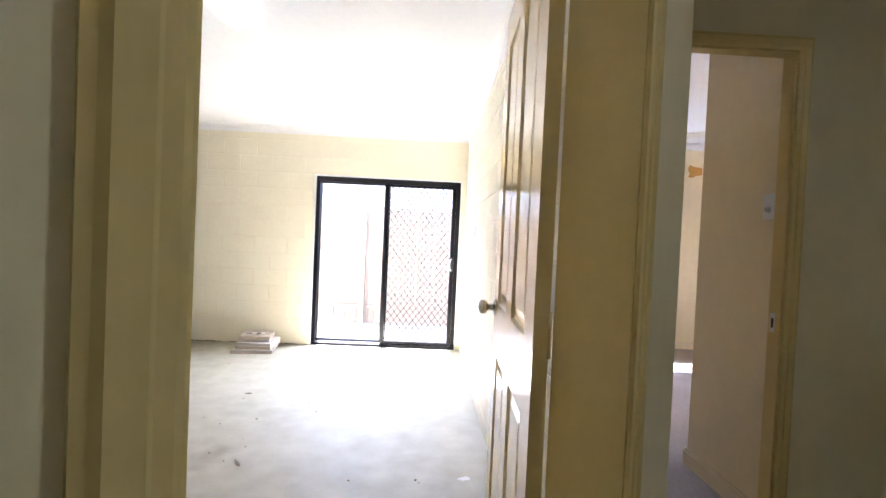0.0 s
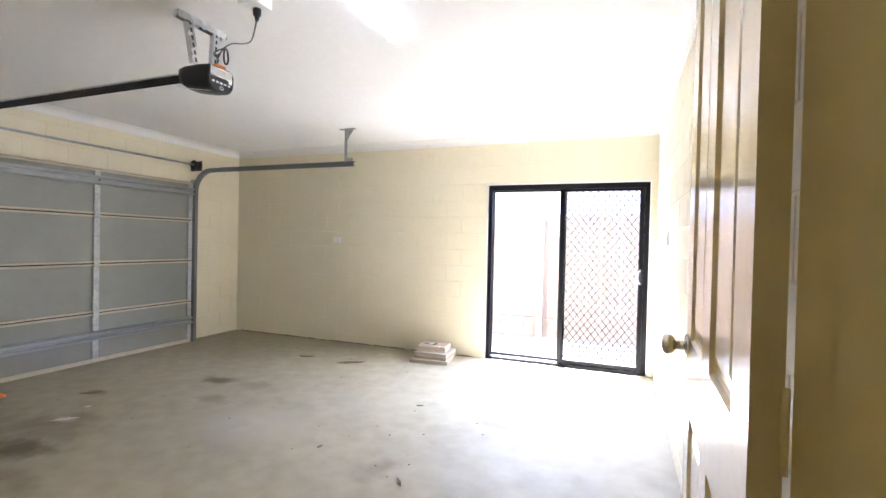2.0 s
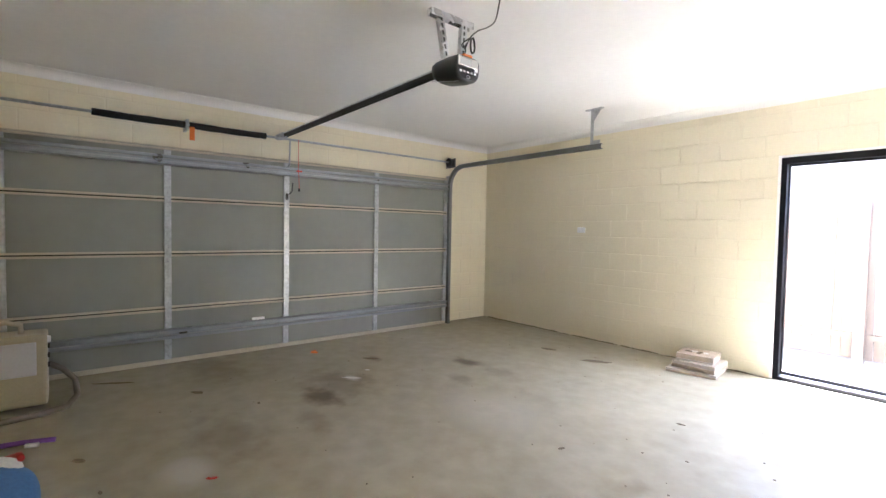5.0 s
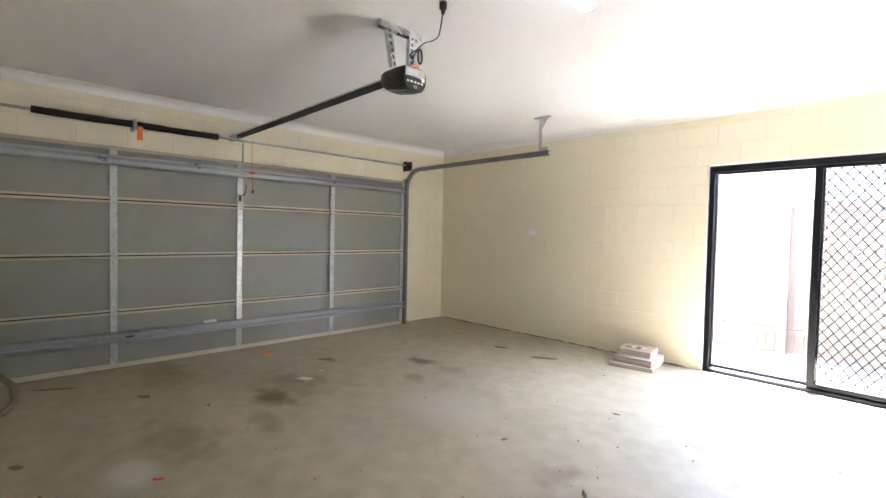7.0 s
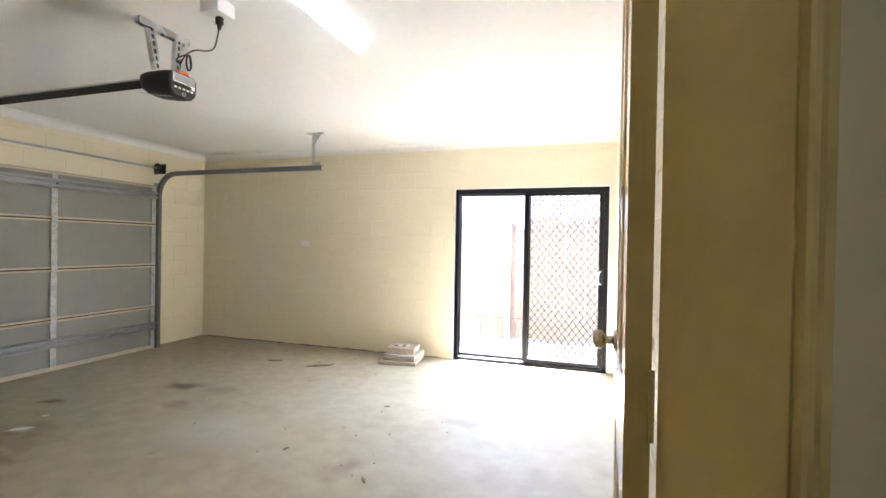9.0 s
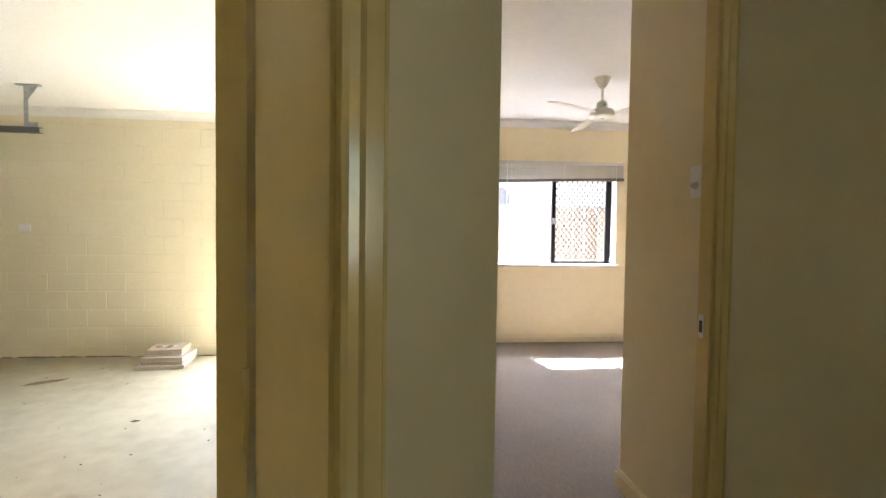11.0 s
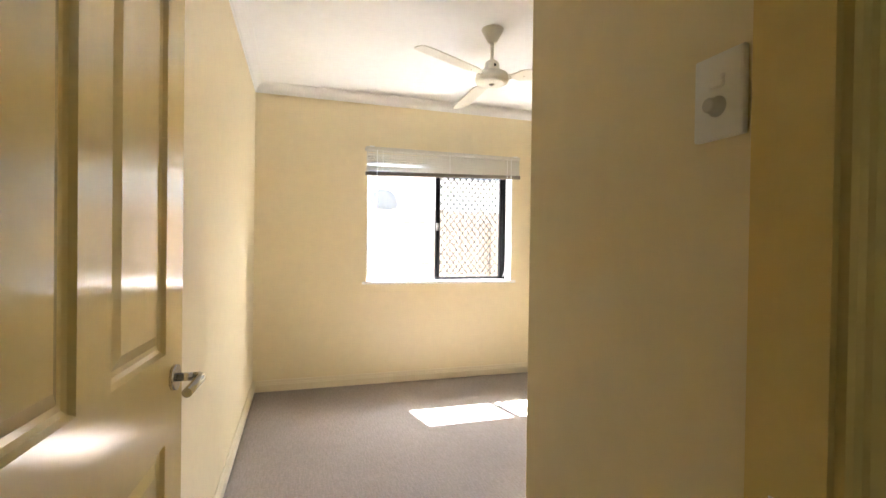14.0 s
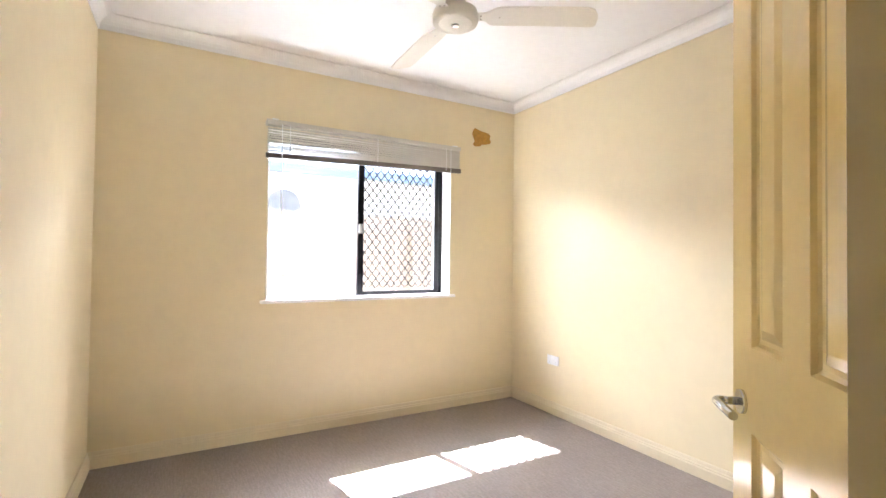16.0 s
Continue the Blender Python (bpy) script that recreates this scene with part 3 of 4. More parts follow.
# Cream reveal given white: the sunlight on its edges is put into the colour.
rv = boxes((SDX0 - 0.022, SDX0, GY1 - 0.002, GY1 + 0.1, G, SDZ + 0.02), (SDX0, SDX1, GY1 - 0.002, GY1 + 0.1, SDZ, SDZ + 0.02), (SDX1, SDX1 + 0.012, GY1 - 0.002, GY1 + 0.1, G, SDZ + 0.02))
structure("trim", rv, CORNICE, "reveal round the sliding door, whitened as if sunlit", "trim")

YF = 5.66
win = thing("window_1", "black aluminium sliding window with a diamond security grille", "window", pose(0, 0, 0), kind="structure")
part("window_frame", rect_frame(WX0, WX1, WZ0 + 0.012, WZ1, YF, YF + 0.07, (0.012, 0.04, 0.008, 0.04)), BLACKFRAME, win)
sash = part("sash", rect_frame(2.385, WX1 - 0.04, WZ0 + 0.021, WZ1 - 0.04, YF + 0.005, YF + 0.03, (0.045, 0.03, 0.02, 0.02)), BLACKFRAME, win)
part("security_grille", grille(2.43, WX1 - 0.07, YF + 0.05, WZ0 + 0.06, WZ1 - 0.06, 0.062, 0.08, 0.0044), BLACKFRAME, win, "dark diamond security grille")
for a, b, y in ((WX0 + 0.02, 2.40, YF + 0.04), (2.425, WX1 - 0.065, YF + 0.016)):
    pane = part("pane", boxes((a, b, y, y + 0.004, WZ0 + 0.04, WZ1 - 0.04)), GLASS, win, "clear glass pane")
    pane.visible_shadow = False
part("latch", soft_box(2.39, 2.415, YF - 0.012, YF + 0.006, 1.36, 1.43, 0.003), GREYPL, sash)
sill = soft_box(WX0 - 0.035, WX1 + 0.035, BY1 - 0.03, BY1 - 0.0, WZ0 - 0.012, WZ0 + 0.012, 0.006)
bx = box(sill, WX0 + 0.001, WX1 - 0.001, BY1, YF, WZ0 + 0.001, WZ0 + 0.012)
part("window_sill", sill, CORNICE, win, "white painted timber sill")
part("window_reveal", boxes((WX0, WX0 + 0.008, BY1 + 0.001, YF, WZ0 + 0.012, WZ1), (WX1 - 0.008, WX1, BY1 + 0.001, YF, WZ0 + 0.012, WZ1), (WX0 + 0.008, WX1 - 0.008, BY1 + 0.001, YF, WZ1 - 0.008, WZ1)), CORNICE, win)

# venetian blind, drawn up
VB0, VB1, VY = 1.70, 3.148, 5.462
blind = thing("venetian_blind", "cream venetian blind drawn up above the bedroom window", "blind", pose(0, 0, 0))
part("headrail", soft_box(VB0, VB1, VY - 0.014, BY1 - 0.002, 2.03, 2.06, 0.003), SLAT, blind)
z, VM = 2.018, (VB0 + VB1) / 2
for k in range(10):
    bm = boxes((VB0 + 0.004, VB1 - 0.004, VY - 0.0125, VY + 0.0125, z, z + 0.0015))
    ob = part("slat", bm, SLAT, blind)
    ob.matrix_basis = Matrix.Translation((VM, VY, z)) @ pose(0, 0, 0, 44 + random.uniform(-5, 5), -0.17 * k + random.uniform(-0.1, 0.1), 0) @ Matrix.Translation((-VM, -VY, -z))
    z -= 0.0158
for x in (VB0 + 0.05, VB1 - 0.05):
    part("bracket", boxes((x - 0.02, x + 0.02, VY - 0.016, BY1 - 0.001, 2.058, 2.066)), WHITEPL, blind)
rail_bar = part("bottom_rail", soft_box(VB0 - 0.004 - VM, VB1 + 0.004 - VM, -0.014, 0.014, -0.017, 0.017, 0.005), DARKSLAT, blind, "brown bottom rail hanging askew")
rail_bar.matrix_basis = pose(VM, VY, 1.85, 0, -1.7, 0)
for x in (VB0 + 0.14, (VB0 + VB1) / 2 + 0.02, VB1 - 0.14):
    part("ladder_cord", tube([(x, VY - 0.027, 2.03), (x + 0.002, VY - 0.03, 1.94), (x, VY - 0.027, 1.86)], 0.0022, 6), WHITEPL, blind)
part("pull_cord", tube([(VB1 - 0.1, VY - 0.03, 2.03), (VB1 - 0.1, VY - 0.03, 1.5), (VB1 - 0.105, VY - 0.025, 1.15), (VB1 - 0.15, VY - 0.02, 0.98), (VB1 - 0.165, VY - 0.015, 0.93)], 0.0025, 6), WHITEPL, blind)
part("tilt_wand", tube([(VB0 + 0.09, VY - 0.032, 2.03), (VB0 + 0.092, VY - 0.03, 1.45)], 0.003, 6), WHITEPL, blind)

# ---- garage door ----
GDX = -5.07
Y0, Y1 = 0.06, 4.82
gd = thing("garage_door", "grey steel sectional garage door, closed, with galvanised stiles", "garage door", pose(GDX, 0, G))
levels = [0.02, 0.545, 1.085, 1.62, 2.12]
for a, b in zip(levels, levels[1:]):
    sec = part("section", soft_box(-0.045, -0.012, Y0, Y1, a - 0.001, b + 0.001, 0.003, 1), DOORSKIN, gd, "smooth grey steel door section")
    for z in (a + 0.007, b - 0.026):
        part("section_edge", soft_box(-0.012, 0.014, Y0 + 0.01, Y1 - 0.01, z, z + 0.019, 0.003, 1), BEIGE, sec, "beige folded section edge")
    for y in (Y0 + 0.03, 1.275, 2.445, 3.625, Y1 - 0.03):
        st = soft_box(-0.012, 0.012, y - 0.03, y + 0.03, a + 0.008, b - 0.008, 0.003, 1)
        part("stile", st, GALV, sec, "galvanised steel stile")
# Black strips added to draw the dark of the gaps between sections.
for z in levels[1:-1]:
    part("joint_gap", boxes((-0.0125, -0.0105, Y0 + 0.01, Y1 - 0.01, z - 0.0065, z + 0.0065)), BLACKPL, gd, "black strip drawing the dark gap between two door sections")
for z in (1.995, 0.30):
    prof = [(0.014, -0.05), (0.02, -0.05), (0.06, -0.046), (0.066, -0.04), (0.066, -0.02), (0.06, -0.013), (0.018, -0.012), (0.018, 0.012), (0.06, 0.013), (0.066, 0.02), (0.066, 0.04), (0.06, 0.046), (0.02, 0.05), (0.014, 0.05)]
    bm = bmesh.new()
    rings = [[bm.verts.new((x, y, z + dz)) for x, dz in prof] for y in (Y0 + 0.02, Y1 - 0.02)]
    for q in range(len(prof)):
        w = (q + 1) % len(prof)
        bm.faces.new((rings[0][q], rings[0][w], rings[1][w], rings[1][q]))
    bmesh.ops.recalc_face_normals(bm, faces=bm.faces[:])
    part("strut", bm, STRUT, gd, "galvanised ribbed horizontal strut")
part("bottom_seal", soft_box(-0.04, 0.0, Y0, Y1, 0.001, 0.028, 0.004, 1), BEIGE, gd)
for y in (1.275, 2.445, 3.625):
    for z in levels[1:-1]:
        part("hinge", soft_box(0.008, 0.02, y - 0.03, y + 0.03, z - 0.035, z + 0.035, 0.004, 1), GALV, gd, "galvanised section hinge")
for y in (1.275, 2.445, 3.625):
    for a, b in zip(levels, levels[1:]):
        for z in (a + 0.06, b - 0.075):
            part("bolt", tube([(0.011, y, z), (0.017, y, z)], 0.006, 8), STRUT, gd)
part("lift_handle", soft_box(0.0, 0.03, 2.07, 2.2, 0.345, 0.375, 0.008, 2), WHITEPL, gd, "white plastic lift handle")
part("lock_arm", tube([(0.05, 2.5, 1.87), (0.03, 2.5, 1.78), (0.02, 2.47, 1.74)], 0.007, 8), DARKSTEEL, gd)
part("lock_block", soft_box(0.012, 0.04, 2.43, 2.455, 1.68, 1.75, 0.004, 1), BLACKPL, gd)
part("top_trim", boxes((-0.108, -0.03, Y0, Y1, 2.118, 2.133)), BEIGE, gd)

# tracks with their curve, and the hanger
def channel(points, w, d):
    """A C-section swept along points in a plane of constant y."""
    bm = bmesh.new()
    pts = [Vector(p) for p in points]
    rings = []
    for i, p in enumerate(pts):
        way = (pts[min(i + 1, len(pts) - 1)] - pts[max(i - 1, 0)]).normalized()
        n = Vector((0, 1, 0)).cross(way).normalized()
        prof = [(-w, -d), (w, -d), (w, d), (w - 0.004, d), (w - 0.004, -d + 0.004), (-w + 0.004, -d + 0.004), (-w + 0.004, d), (-w, d)]
        rings.append([bm.verts.new(p + n * a + Vector((0, b, 0))) for a, b in prof])
    for a, b in zip(rings, rings[1:]):
        for k in range(8):
            bm.faces.new((a[k], a[(k + 1) % 8], b[(k + 1) % 8], b[k]))
    bm.faces.new(rings[0]), bm.faces.new(rings[-1])
    bmesh.ops.recalc_face_normals(bm, faces=bm.faces[:])
    return bm


TY = 4.86
curve = [(-5.06, TY, G)] + [(-5.06, TY, 1.75)] + [(-4.78 - 0.28 * math.cos(a), TY, 1.83 + 0.28 * math.sin(a)) for a in (math.pi / 2 * k / 8 for k in range(9))] + [(-2.6, TY, 2.11)]
track = thing("door_track", "grey steel door track curving up to a ceiling hanger", "track", pose(0, 0, 0))
part("rail", channel(curve, 0.026, 0.022), TRACKSTEEL, track)
part("angle", boxes((-4.6, -2.62, TY - 0.02, TY + 0.02, 2.137, 2.140)), GALV, track)
bm = boxes((-2.74, -2.705, TY - 0.002, TY + 0.002, 2.13, C), (-2.80, -2.60, TY - 0.02, TY + 0.02, C - 0.012, C - 0.0005))
box(bm, -2.705, -2.625, TY - 0.002, TY + 0.002, 2.13, 2.18)
part("hanger", bm, GALV, track, "galvanised ceiling hanger")
bm = bmesh.new()
v = [bm.verts.new(p) for p in ((-2.705, TY + 0.003, C - 0.012), (-2.62, TY + 0.003, C - 0.012), (-2.705, TY + 0.003, C - 0.13), (-2.705, TY - 0.003, C - 0.012), (-2.62, TY - 0.003, C - 0.012), (-2.705, TY - 0.003, C - 0.13))]
for f in ((0, 1, 2), (5, 4, 3), (0, 3, 4, 1), (1, 4, 5, 2), (2, 5, 3, 0)):
    bm.faces.new([v[i] for i in f])
part("gusset", bm, GALV, track)
part("wall_angle", boxes((GX0 + 0.001, -5.04, TY + 0.024, TY + 0.027, G, 2.0)), GALV, track)

# torsion shaft, spring sleeves and drum
SHX, SHZ = -5.03, 2.185
shaft = thing("torsion_shaft", "steel torsion shaft with sleeved springs above the garage door", "spring shaft", pose(0, 0, 0))
part("shaft", tube([(SHX, 0.1, SHZ), (SHX, 4.93, SHZ)], 0.0125, 10), GALV, shaft)
for a, b in ((0.69, 1.42), (1.46, 2.2)):
    pts = [(SHX, a + (b - a) * k / 8, SHZ - 0.004 * math.sin(math.pi * k / 8)) for k in range(9)]
    part("spring_sleeve", tube(pts, [0.03 + 0.0015 * ((k * 7) % 3) for k in range(9)], 12), FOAM, shaft, "black foam-sleeved torsion spring")
part("centre_bracket", boxes((GX0 + 0.001, SHX + 0.03, 1.43, 1.45, SHZ - 0.05, SHZ + 0.05)), GALV, shaft)
part("warning_tag", soft_box(SHX + 0.03, SHX + 0.036, 1.455, 1.5, SHZ - 0.15, SHZ - 0.02, 0.002, 1), ORANGE, shaft, "orange hanging warning tag")
drum = tube([(SHX, 4.80 + d, SHZ) for d in (0, 0.012, 0.013, 0.06, 0.061, 0.075)], [0.06, 0.06, 0.045, 0.045, 0.055, 0.055], 18)
part("cable_drum", drum, BLACKPL, shaft, "dark cast cable drum")
part("end_bracket", boxes((GX0 + 0.001, SHX + 0.05, 4.885, 4.892, SHZ - 0.07, SHZ + 0.06)), DARKSTEEL, shaft)

# ---- opener ----
OPX, OPY = -2.07, 2.39
opener = thing("door_opener", "black and grey garage door opener hung from the ceiling", "door opener", pose(0, 0, 0))
rail = boxes((-4.98, OPX - 0.14, OPY - 0.02, OPY + 0.02, 2.232, 2.236))
box(rail, -4.98, OPX - 0.14, OPY - 0.02, OPY - 0.016, 2.192, 2.232), box(rail, -4.98, OPX - 0.14, OPY + 0.016, OPY + 0.02, 2.192, 2.232)
part("drive_rail", rail, BLACKPL, opener, "black drive rail")
# Thin bright strip added to draw the highlight along the black rail.
part("rail_highlight", boxes((-4.98, OPX - 0.14, OPY - 0.0225, OPY - 0.0202, 2.226, 2.2365)), ZINC, opener, "bright strip drawing the highlight along the rail")
part("header_bracket", boxes((GX0 + 0.001, -4.95, OPY - 0.03, OPY + 0.03, 2.190, 2.240)), GALV, opener)
OFX = OPX - 0.025
case = bmesh.new()
rings = []
for x, hw, z0, z1 in ((-0.16, 0.05, 2.172, 2.238), (-0.145, 0.075, 2.15, 2.25), (-0.09, 0.092, 2.118, 2.254), (0.03, 0.1, 2.098, 2.252), (0.1, 0.098, 2.094, 2.246), (0.118, 0.09, 2.104, 2.238)):
    pts = []
    for k in range(24):
        a = 2 * math.pi * k / 24
        c, e = math.cos(a), math.sin(a)
        low = 0.82 if e < 0 else 1.0
        pts.append(case.verts.new((OFX + x, OPY + hw * (1 - (1 - low) * abs(e)) * math.copysign(abs(c) ** 0.4, c), (z0 + z1) / 2 + (z1 - z0) / 2 * math.copysign(abs(e) ** 0.5, e))))
    rings.append(pts)
for a, b in zip(rings, rings[1:]):
    for k in range(24):
        case.faces.new((a[k], a[(k + 1) % 24], b[(k + 1) % 24], b[k])).smooth = True
case.faces.new(rings[0]), case.faces.new(rings[-1])
bmesh.ops.recalc_face_normals(case, faces=case.faces[:])
part("case", case, BLACKPL, opener, "rounded black motor case")
part("face_plate", soft_box(OFX + 0.112, OFX + 0.121, OPY - 0.08, OPY + 0.08, 2.176, 2.234, 0.006, 3), CHROME, opener, "silver control face plate")
part("display", soft_box(OFX + 0.12, OFX + 0.123, OPY - 0.066, OPY + 0.02, 2.184, 2.222, 0.002, 1), GREYPL, opener, "grey translucent lamp window")
part("label_bar", boxes((OFX + 0.1185, OFX + 0.122, OPY - 0.074, OPY + 0.05, 2.16, 2.172)), BLACKPL, opener)
part("label_plate", soft_box(OFX + 0.118, OFX + 0.1215, OPY + 0.042, OPY + 0.076, 2.158, 2.18, 0.002, 1), WHITEPL, opener)
for k in range(5):
    part("button", soft_box(OFX + 0.117, OFX + 0.122, OPY - 0.07 + k * 0.029, OPY - 0.052 + k * 0.029, 2.14, 2.152, 0.002, 1), WHITEPL, opener)
part("badge", tube([(OFX + 0.119, OPY + 0.0 + 0.013 * math.cos(a), 2.118 + 0.009 * math.sin(a)) for a in (2 * math.pi * q / 16 for q in range(17))], 0.002, 5, None, False), GREYPL, opener, "oval maker's ring")
part("release_clip", soft_box(OFX - 0.02, OFX + 0.09, OPY - 0.01, OPY + 0.06, 2.248, 2.268, 0.006, 2), ORANGE, opener, "orange plastic clip")
part("aerial", tube([(OFX + 0.09, OPY - 0.02, 2.1), (OFX + 0.05, OPY - 0.08, 2.092), (OFX + 0.02, OPY - 0.17, 2.076), (OFX + 0.0, OPY - 0.2, 2.08)], 0.0018, 6), GREYPL, opener)
for y, lean in ((2.3, -0.055), (2.43, 0.012)):
    bm = boxes((OPX - 0.06, OPX - 0.03, y - 0.0015, y + 0.0015, 2.25, C - 0.01))
    box(bm, OPX - 0.0315, OPX - 0.0285, y - 0.0015, y + 0.042, 2.25, C - 0.01)
    holes = []
    for k in range(6):
        holes.append(boxes((OPX - 0.0288, OPX - 0.0278, y + 0.014, y + 0.027, 2.262 + k * 0.04, 2.286 + k * 0.04)))
    for piece in (bm, *holes):
        for vtx in piece.verts:
            vtx.co.y += lean * (vtx.co.z - 2.25) / (C - 2.26)
    strap = part("strap", bm, ZINC, opener, "perforated galvanised strap")
    for piece in holes:
        part("slot", piece, BLACKPL, strap)
bm = boxes((OPX - 0.06, OPX - 0.02, 2.19, 2.53, C - 0.004, C - 0.0005))
box(bm, OPX - 0.062, OPX - 0.059, 2.19, 2.53, C - 0.04, C - 0.0005), box(bm, OPX - 0.021, OPX - 0.018, 2.19, 2.53, C - 0.04, C - 0.0005)
part("ceiling_angle", bm, ZINC, opener, "galvanised ceiling angle")
cable = [(OPX - 0.02, OPY + 0.04, 2.265), (OPX + 0.0, OPY + 0.06, 2.32), (OPX - 0.03, OPY + 0.05, 2.36), (OPX + 0.03, OPY + 0.07, 2.39), (OPX + 0.0, OPY + 0.05, 2.34), (OPX + 0.03, OPY + 0.03, 2.32), (OPX + 0.05, OPY + 0.05, 2.38), (OPX + 0.12, OPY + 0.05, 2.4), (OPX + 0.27, OPY - 0.02, 2.35), (OPX + 0.42, OPY - 0.11, 2.31), (OPX + 0.5, OPY - 0.165, 2.35), (OPX + 0.515, OPY - 0.17, 2.4)]
smooth = []
for i in range(len(cable) - 1):
    p0, p1, p2, p3 = (Vector(cable[max(min(i + d, len(cable) - 1), 0)]) for d in (-1, 0, 1, 2))
    for k in range(5):
        u = k / 5
        smooth.append(0.5 * ((2 * p1) + (p2 - p0) * u + (2 * p0 - 5 * p1 + 4 * p2 - p3) * u * u + (3 * p1 - p0 - 3 * p2 + p3) * u ** 3))
part("power_cord", tube(smooth + [Vector(cable[-1])], 0.004, 8), BLACKPL, opener, "black power cord")
coil = [(OPX + 0.03 + 0.003 * k / 24, OPY + 0.085 + 0.017 * math.cos(2 * math.pi * k / 24), 2.345 + 0.048 * math.sin(2 * math.pi * k / 24)) for k in range(73)]
part("cord_coil", tube(coil, 0.004, 6), BLACKPL, opener, "tied coil of black cord")
part("plug", tube([(OPX + 0.515, OPY - 0.17, q) for q in (2.375, 2.38, 2.4, 2.404, 2.438, 2.441)], [0.007, 0.01, 0.012, 0.02, 0.021, 0.018], 12), BLACKPL, opener)
rope = tube([(-4.86, 2.5, 2.165), (-4.86, 2.5, 1.85), (-4.86, 2.51, 1.68), (-4.86, 2.51, 1.6)], 0.003, 6)
part("release_cord", rope, RED, opener, "red release cord")
part("cord_grip", tube([(-4.86, 2.51, 1.63), (-4.86, 2.51, 1.595)], 0.012, 8), BLACKPL, opener)
part("release_knob", soft_box(-4.875, -4.845, 2.48, 2.54, 1.81, 1.825, 0.003, 1), RED, opener)
part("door_arm", tube([(-4.9, 2.42, 2.17), (-5.02, 2.46, 1.9), (-5.08, 2.46, 1.87)], 0.009, 8), GALV, opener)
co = thing("ceiling_outlet", "white ceiling power outlet above the opener cord", "power outlet", pose(OPX + 0.515, OPY - 0.185, C))
part("plate", soft_box(-0.06, 0.06, -0.06, 0.06, -0.075, -0.0005, 0.006, 2), WHITEPL, co)

# ---- fluorescent batten ----
bt = thing("batten_light", "white fluorescent batten light, lit, on the garage ceiling", "ceiling light", pose(-1.05, 2.28, C))
part("base", soft_box(-0.03, 0.03, -0.62, 0.61, -0.03, -0.0005, 0.004, 1), WHITEPL, bt)
bm = bmesh.new()
n = 12
rings = []
for y, k in ((-0.605, 0.55), (-0.602, 0.78), (-0.594, 0.93), (-0.58, 1.0), (0.56, 1.0), (0.574, 0.93), (0.582, 0.78), (0.585, 0.55)):
    rings.append([bm.verts.new((0.05 * k * math.cos(math.pi * q / n), y, -0.026 - 0.046 * k * math.sin(math.pi * q / n))) for q in range(n + 1)])
for a, b in zip(rings, rings[1:]):
    for q in range(n):
        bm.faces.new((a[q], a[q + 1], b[q + 1], b[q])).smooth = True
    bm.faces.new((a[0], b[0], b[n], a[n]))
bm.faces.new(rings[0]), bm.faces.new(rings[-1])
bmesh.ops.recalc_face_normals(bm, faces=bm.faces[:])
part("diffuser", bm, TUBE, bt, "glowing opal diffuser with rounded ends")

# ---- switches and outlets ----


def outlet(name, label, m, w=0.117, hh=0.072, knobs=2):
    """A plate standing out along its own -y."""
    ob = thing(name, label, "power outlet" if knobs == 2 else "switch", m)
    part("plate", soft_box(-w / 2, w / 2, -0.011, -0.0005, -hh / 2, hh / 2, 0.004, 2), WHITEPL, ob)
    for k in range(knobs):
        x = (-0.025 + 0.05 * k) if knobs == 2 else 0.0
        part("rocker", soft_box(x - 0.009, x + 0.009, -0.016, -0.01, -0.002 + (0.012 if knobs == 2 else -0.016), 0.018 + (0.012 if knobs == 2 else -0.006), 0.003, 2), WHITEPL, ob)
    if knobs == 2:
        for x in (-0.03, 0.03):
            part("socket_slot", boxes((x - 0.004, x - 0.002, -0.0114, -0.0106, -0.02, -0.01), (x + 0.002, x + 0.004, -0.0114, -0.0106, -0.02, -0.01)), GREYPL, ob)
    return ob


outlet("power_outlet", "white double power outlet on the garage block wall", pose(-3.4, GY1, 1.235))
outlet("power_outlet", "white double power outlet low on the bedroom wall", pose(BX1, 5.02, 0.41, 0, 0, -90))
sw = outlet("light_switch", "white light and fan switch plate inside the bedroom door", pose(SX, 1.975, 1.43, 0, 0, -90), 0.076, 0.115, 0)
part("rocker", soft_box(-0.011, 0.011, -0.015, -0.01, 0.01, 0.028, 0.003, 2), WHITEPL, sw)
dial = tube([(0, -0.01, -0.014), (0, -0.0125, -0.014), (0, -0.013, -0.014), (0, -0.026, -0.014), (0, -0.028, -0.014)], [0.014, 0.014, 0.011, 0.01, 0.008], 20)
part("dial", dial, GREYPL, sw, "round grey fan speed dial")
outlet("light_switch", "white switch plate on the garage side wall", pose(GX1, 4.45, 1.3, 0, 0, -90), 0.07, 0.11, 1)

# ---- ochre patch on the bedroom wall ----
edge = [(3.315, 2.245), (3.335, 2.262), (3.36, 2.25), (3.42, 2.238), (3.47, 2.232), (3.487, 2.215), (3.478, 2.19), (3.492, 2.17), (3.482, 2.148), (3.43, 2.135), (3.395, 2.13), (3.385, 2.115), (3.335, 2.108), (3.31, 2.125), (3.33, 2.15), (3.318, 2.18), (3.305, 2.205)]
bm = bmesh.new()
front, back = [[bm.verts.new((x, y, z)) for x, z in edge] for y in (BY1 - 0.0035, BY1 - 0.0003)]
bm.faces.new(front), bm.faces.new(back[::-1])
for i in range(len(edge)):
    j = (i + 1) % len(edge)
    bm.faces.new((front[j], front[i], back[i], back[j]))
bmesh.ops.recalc_face_normals(bm, faces=bm.faces[:])
tagged(link_mesh("wall_patch", bm, PATCH), "torn ochre patch of bare board on the cream wall", "wall patch")

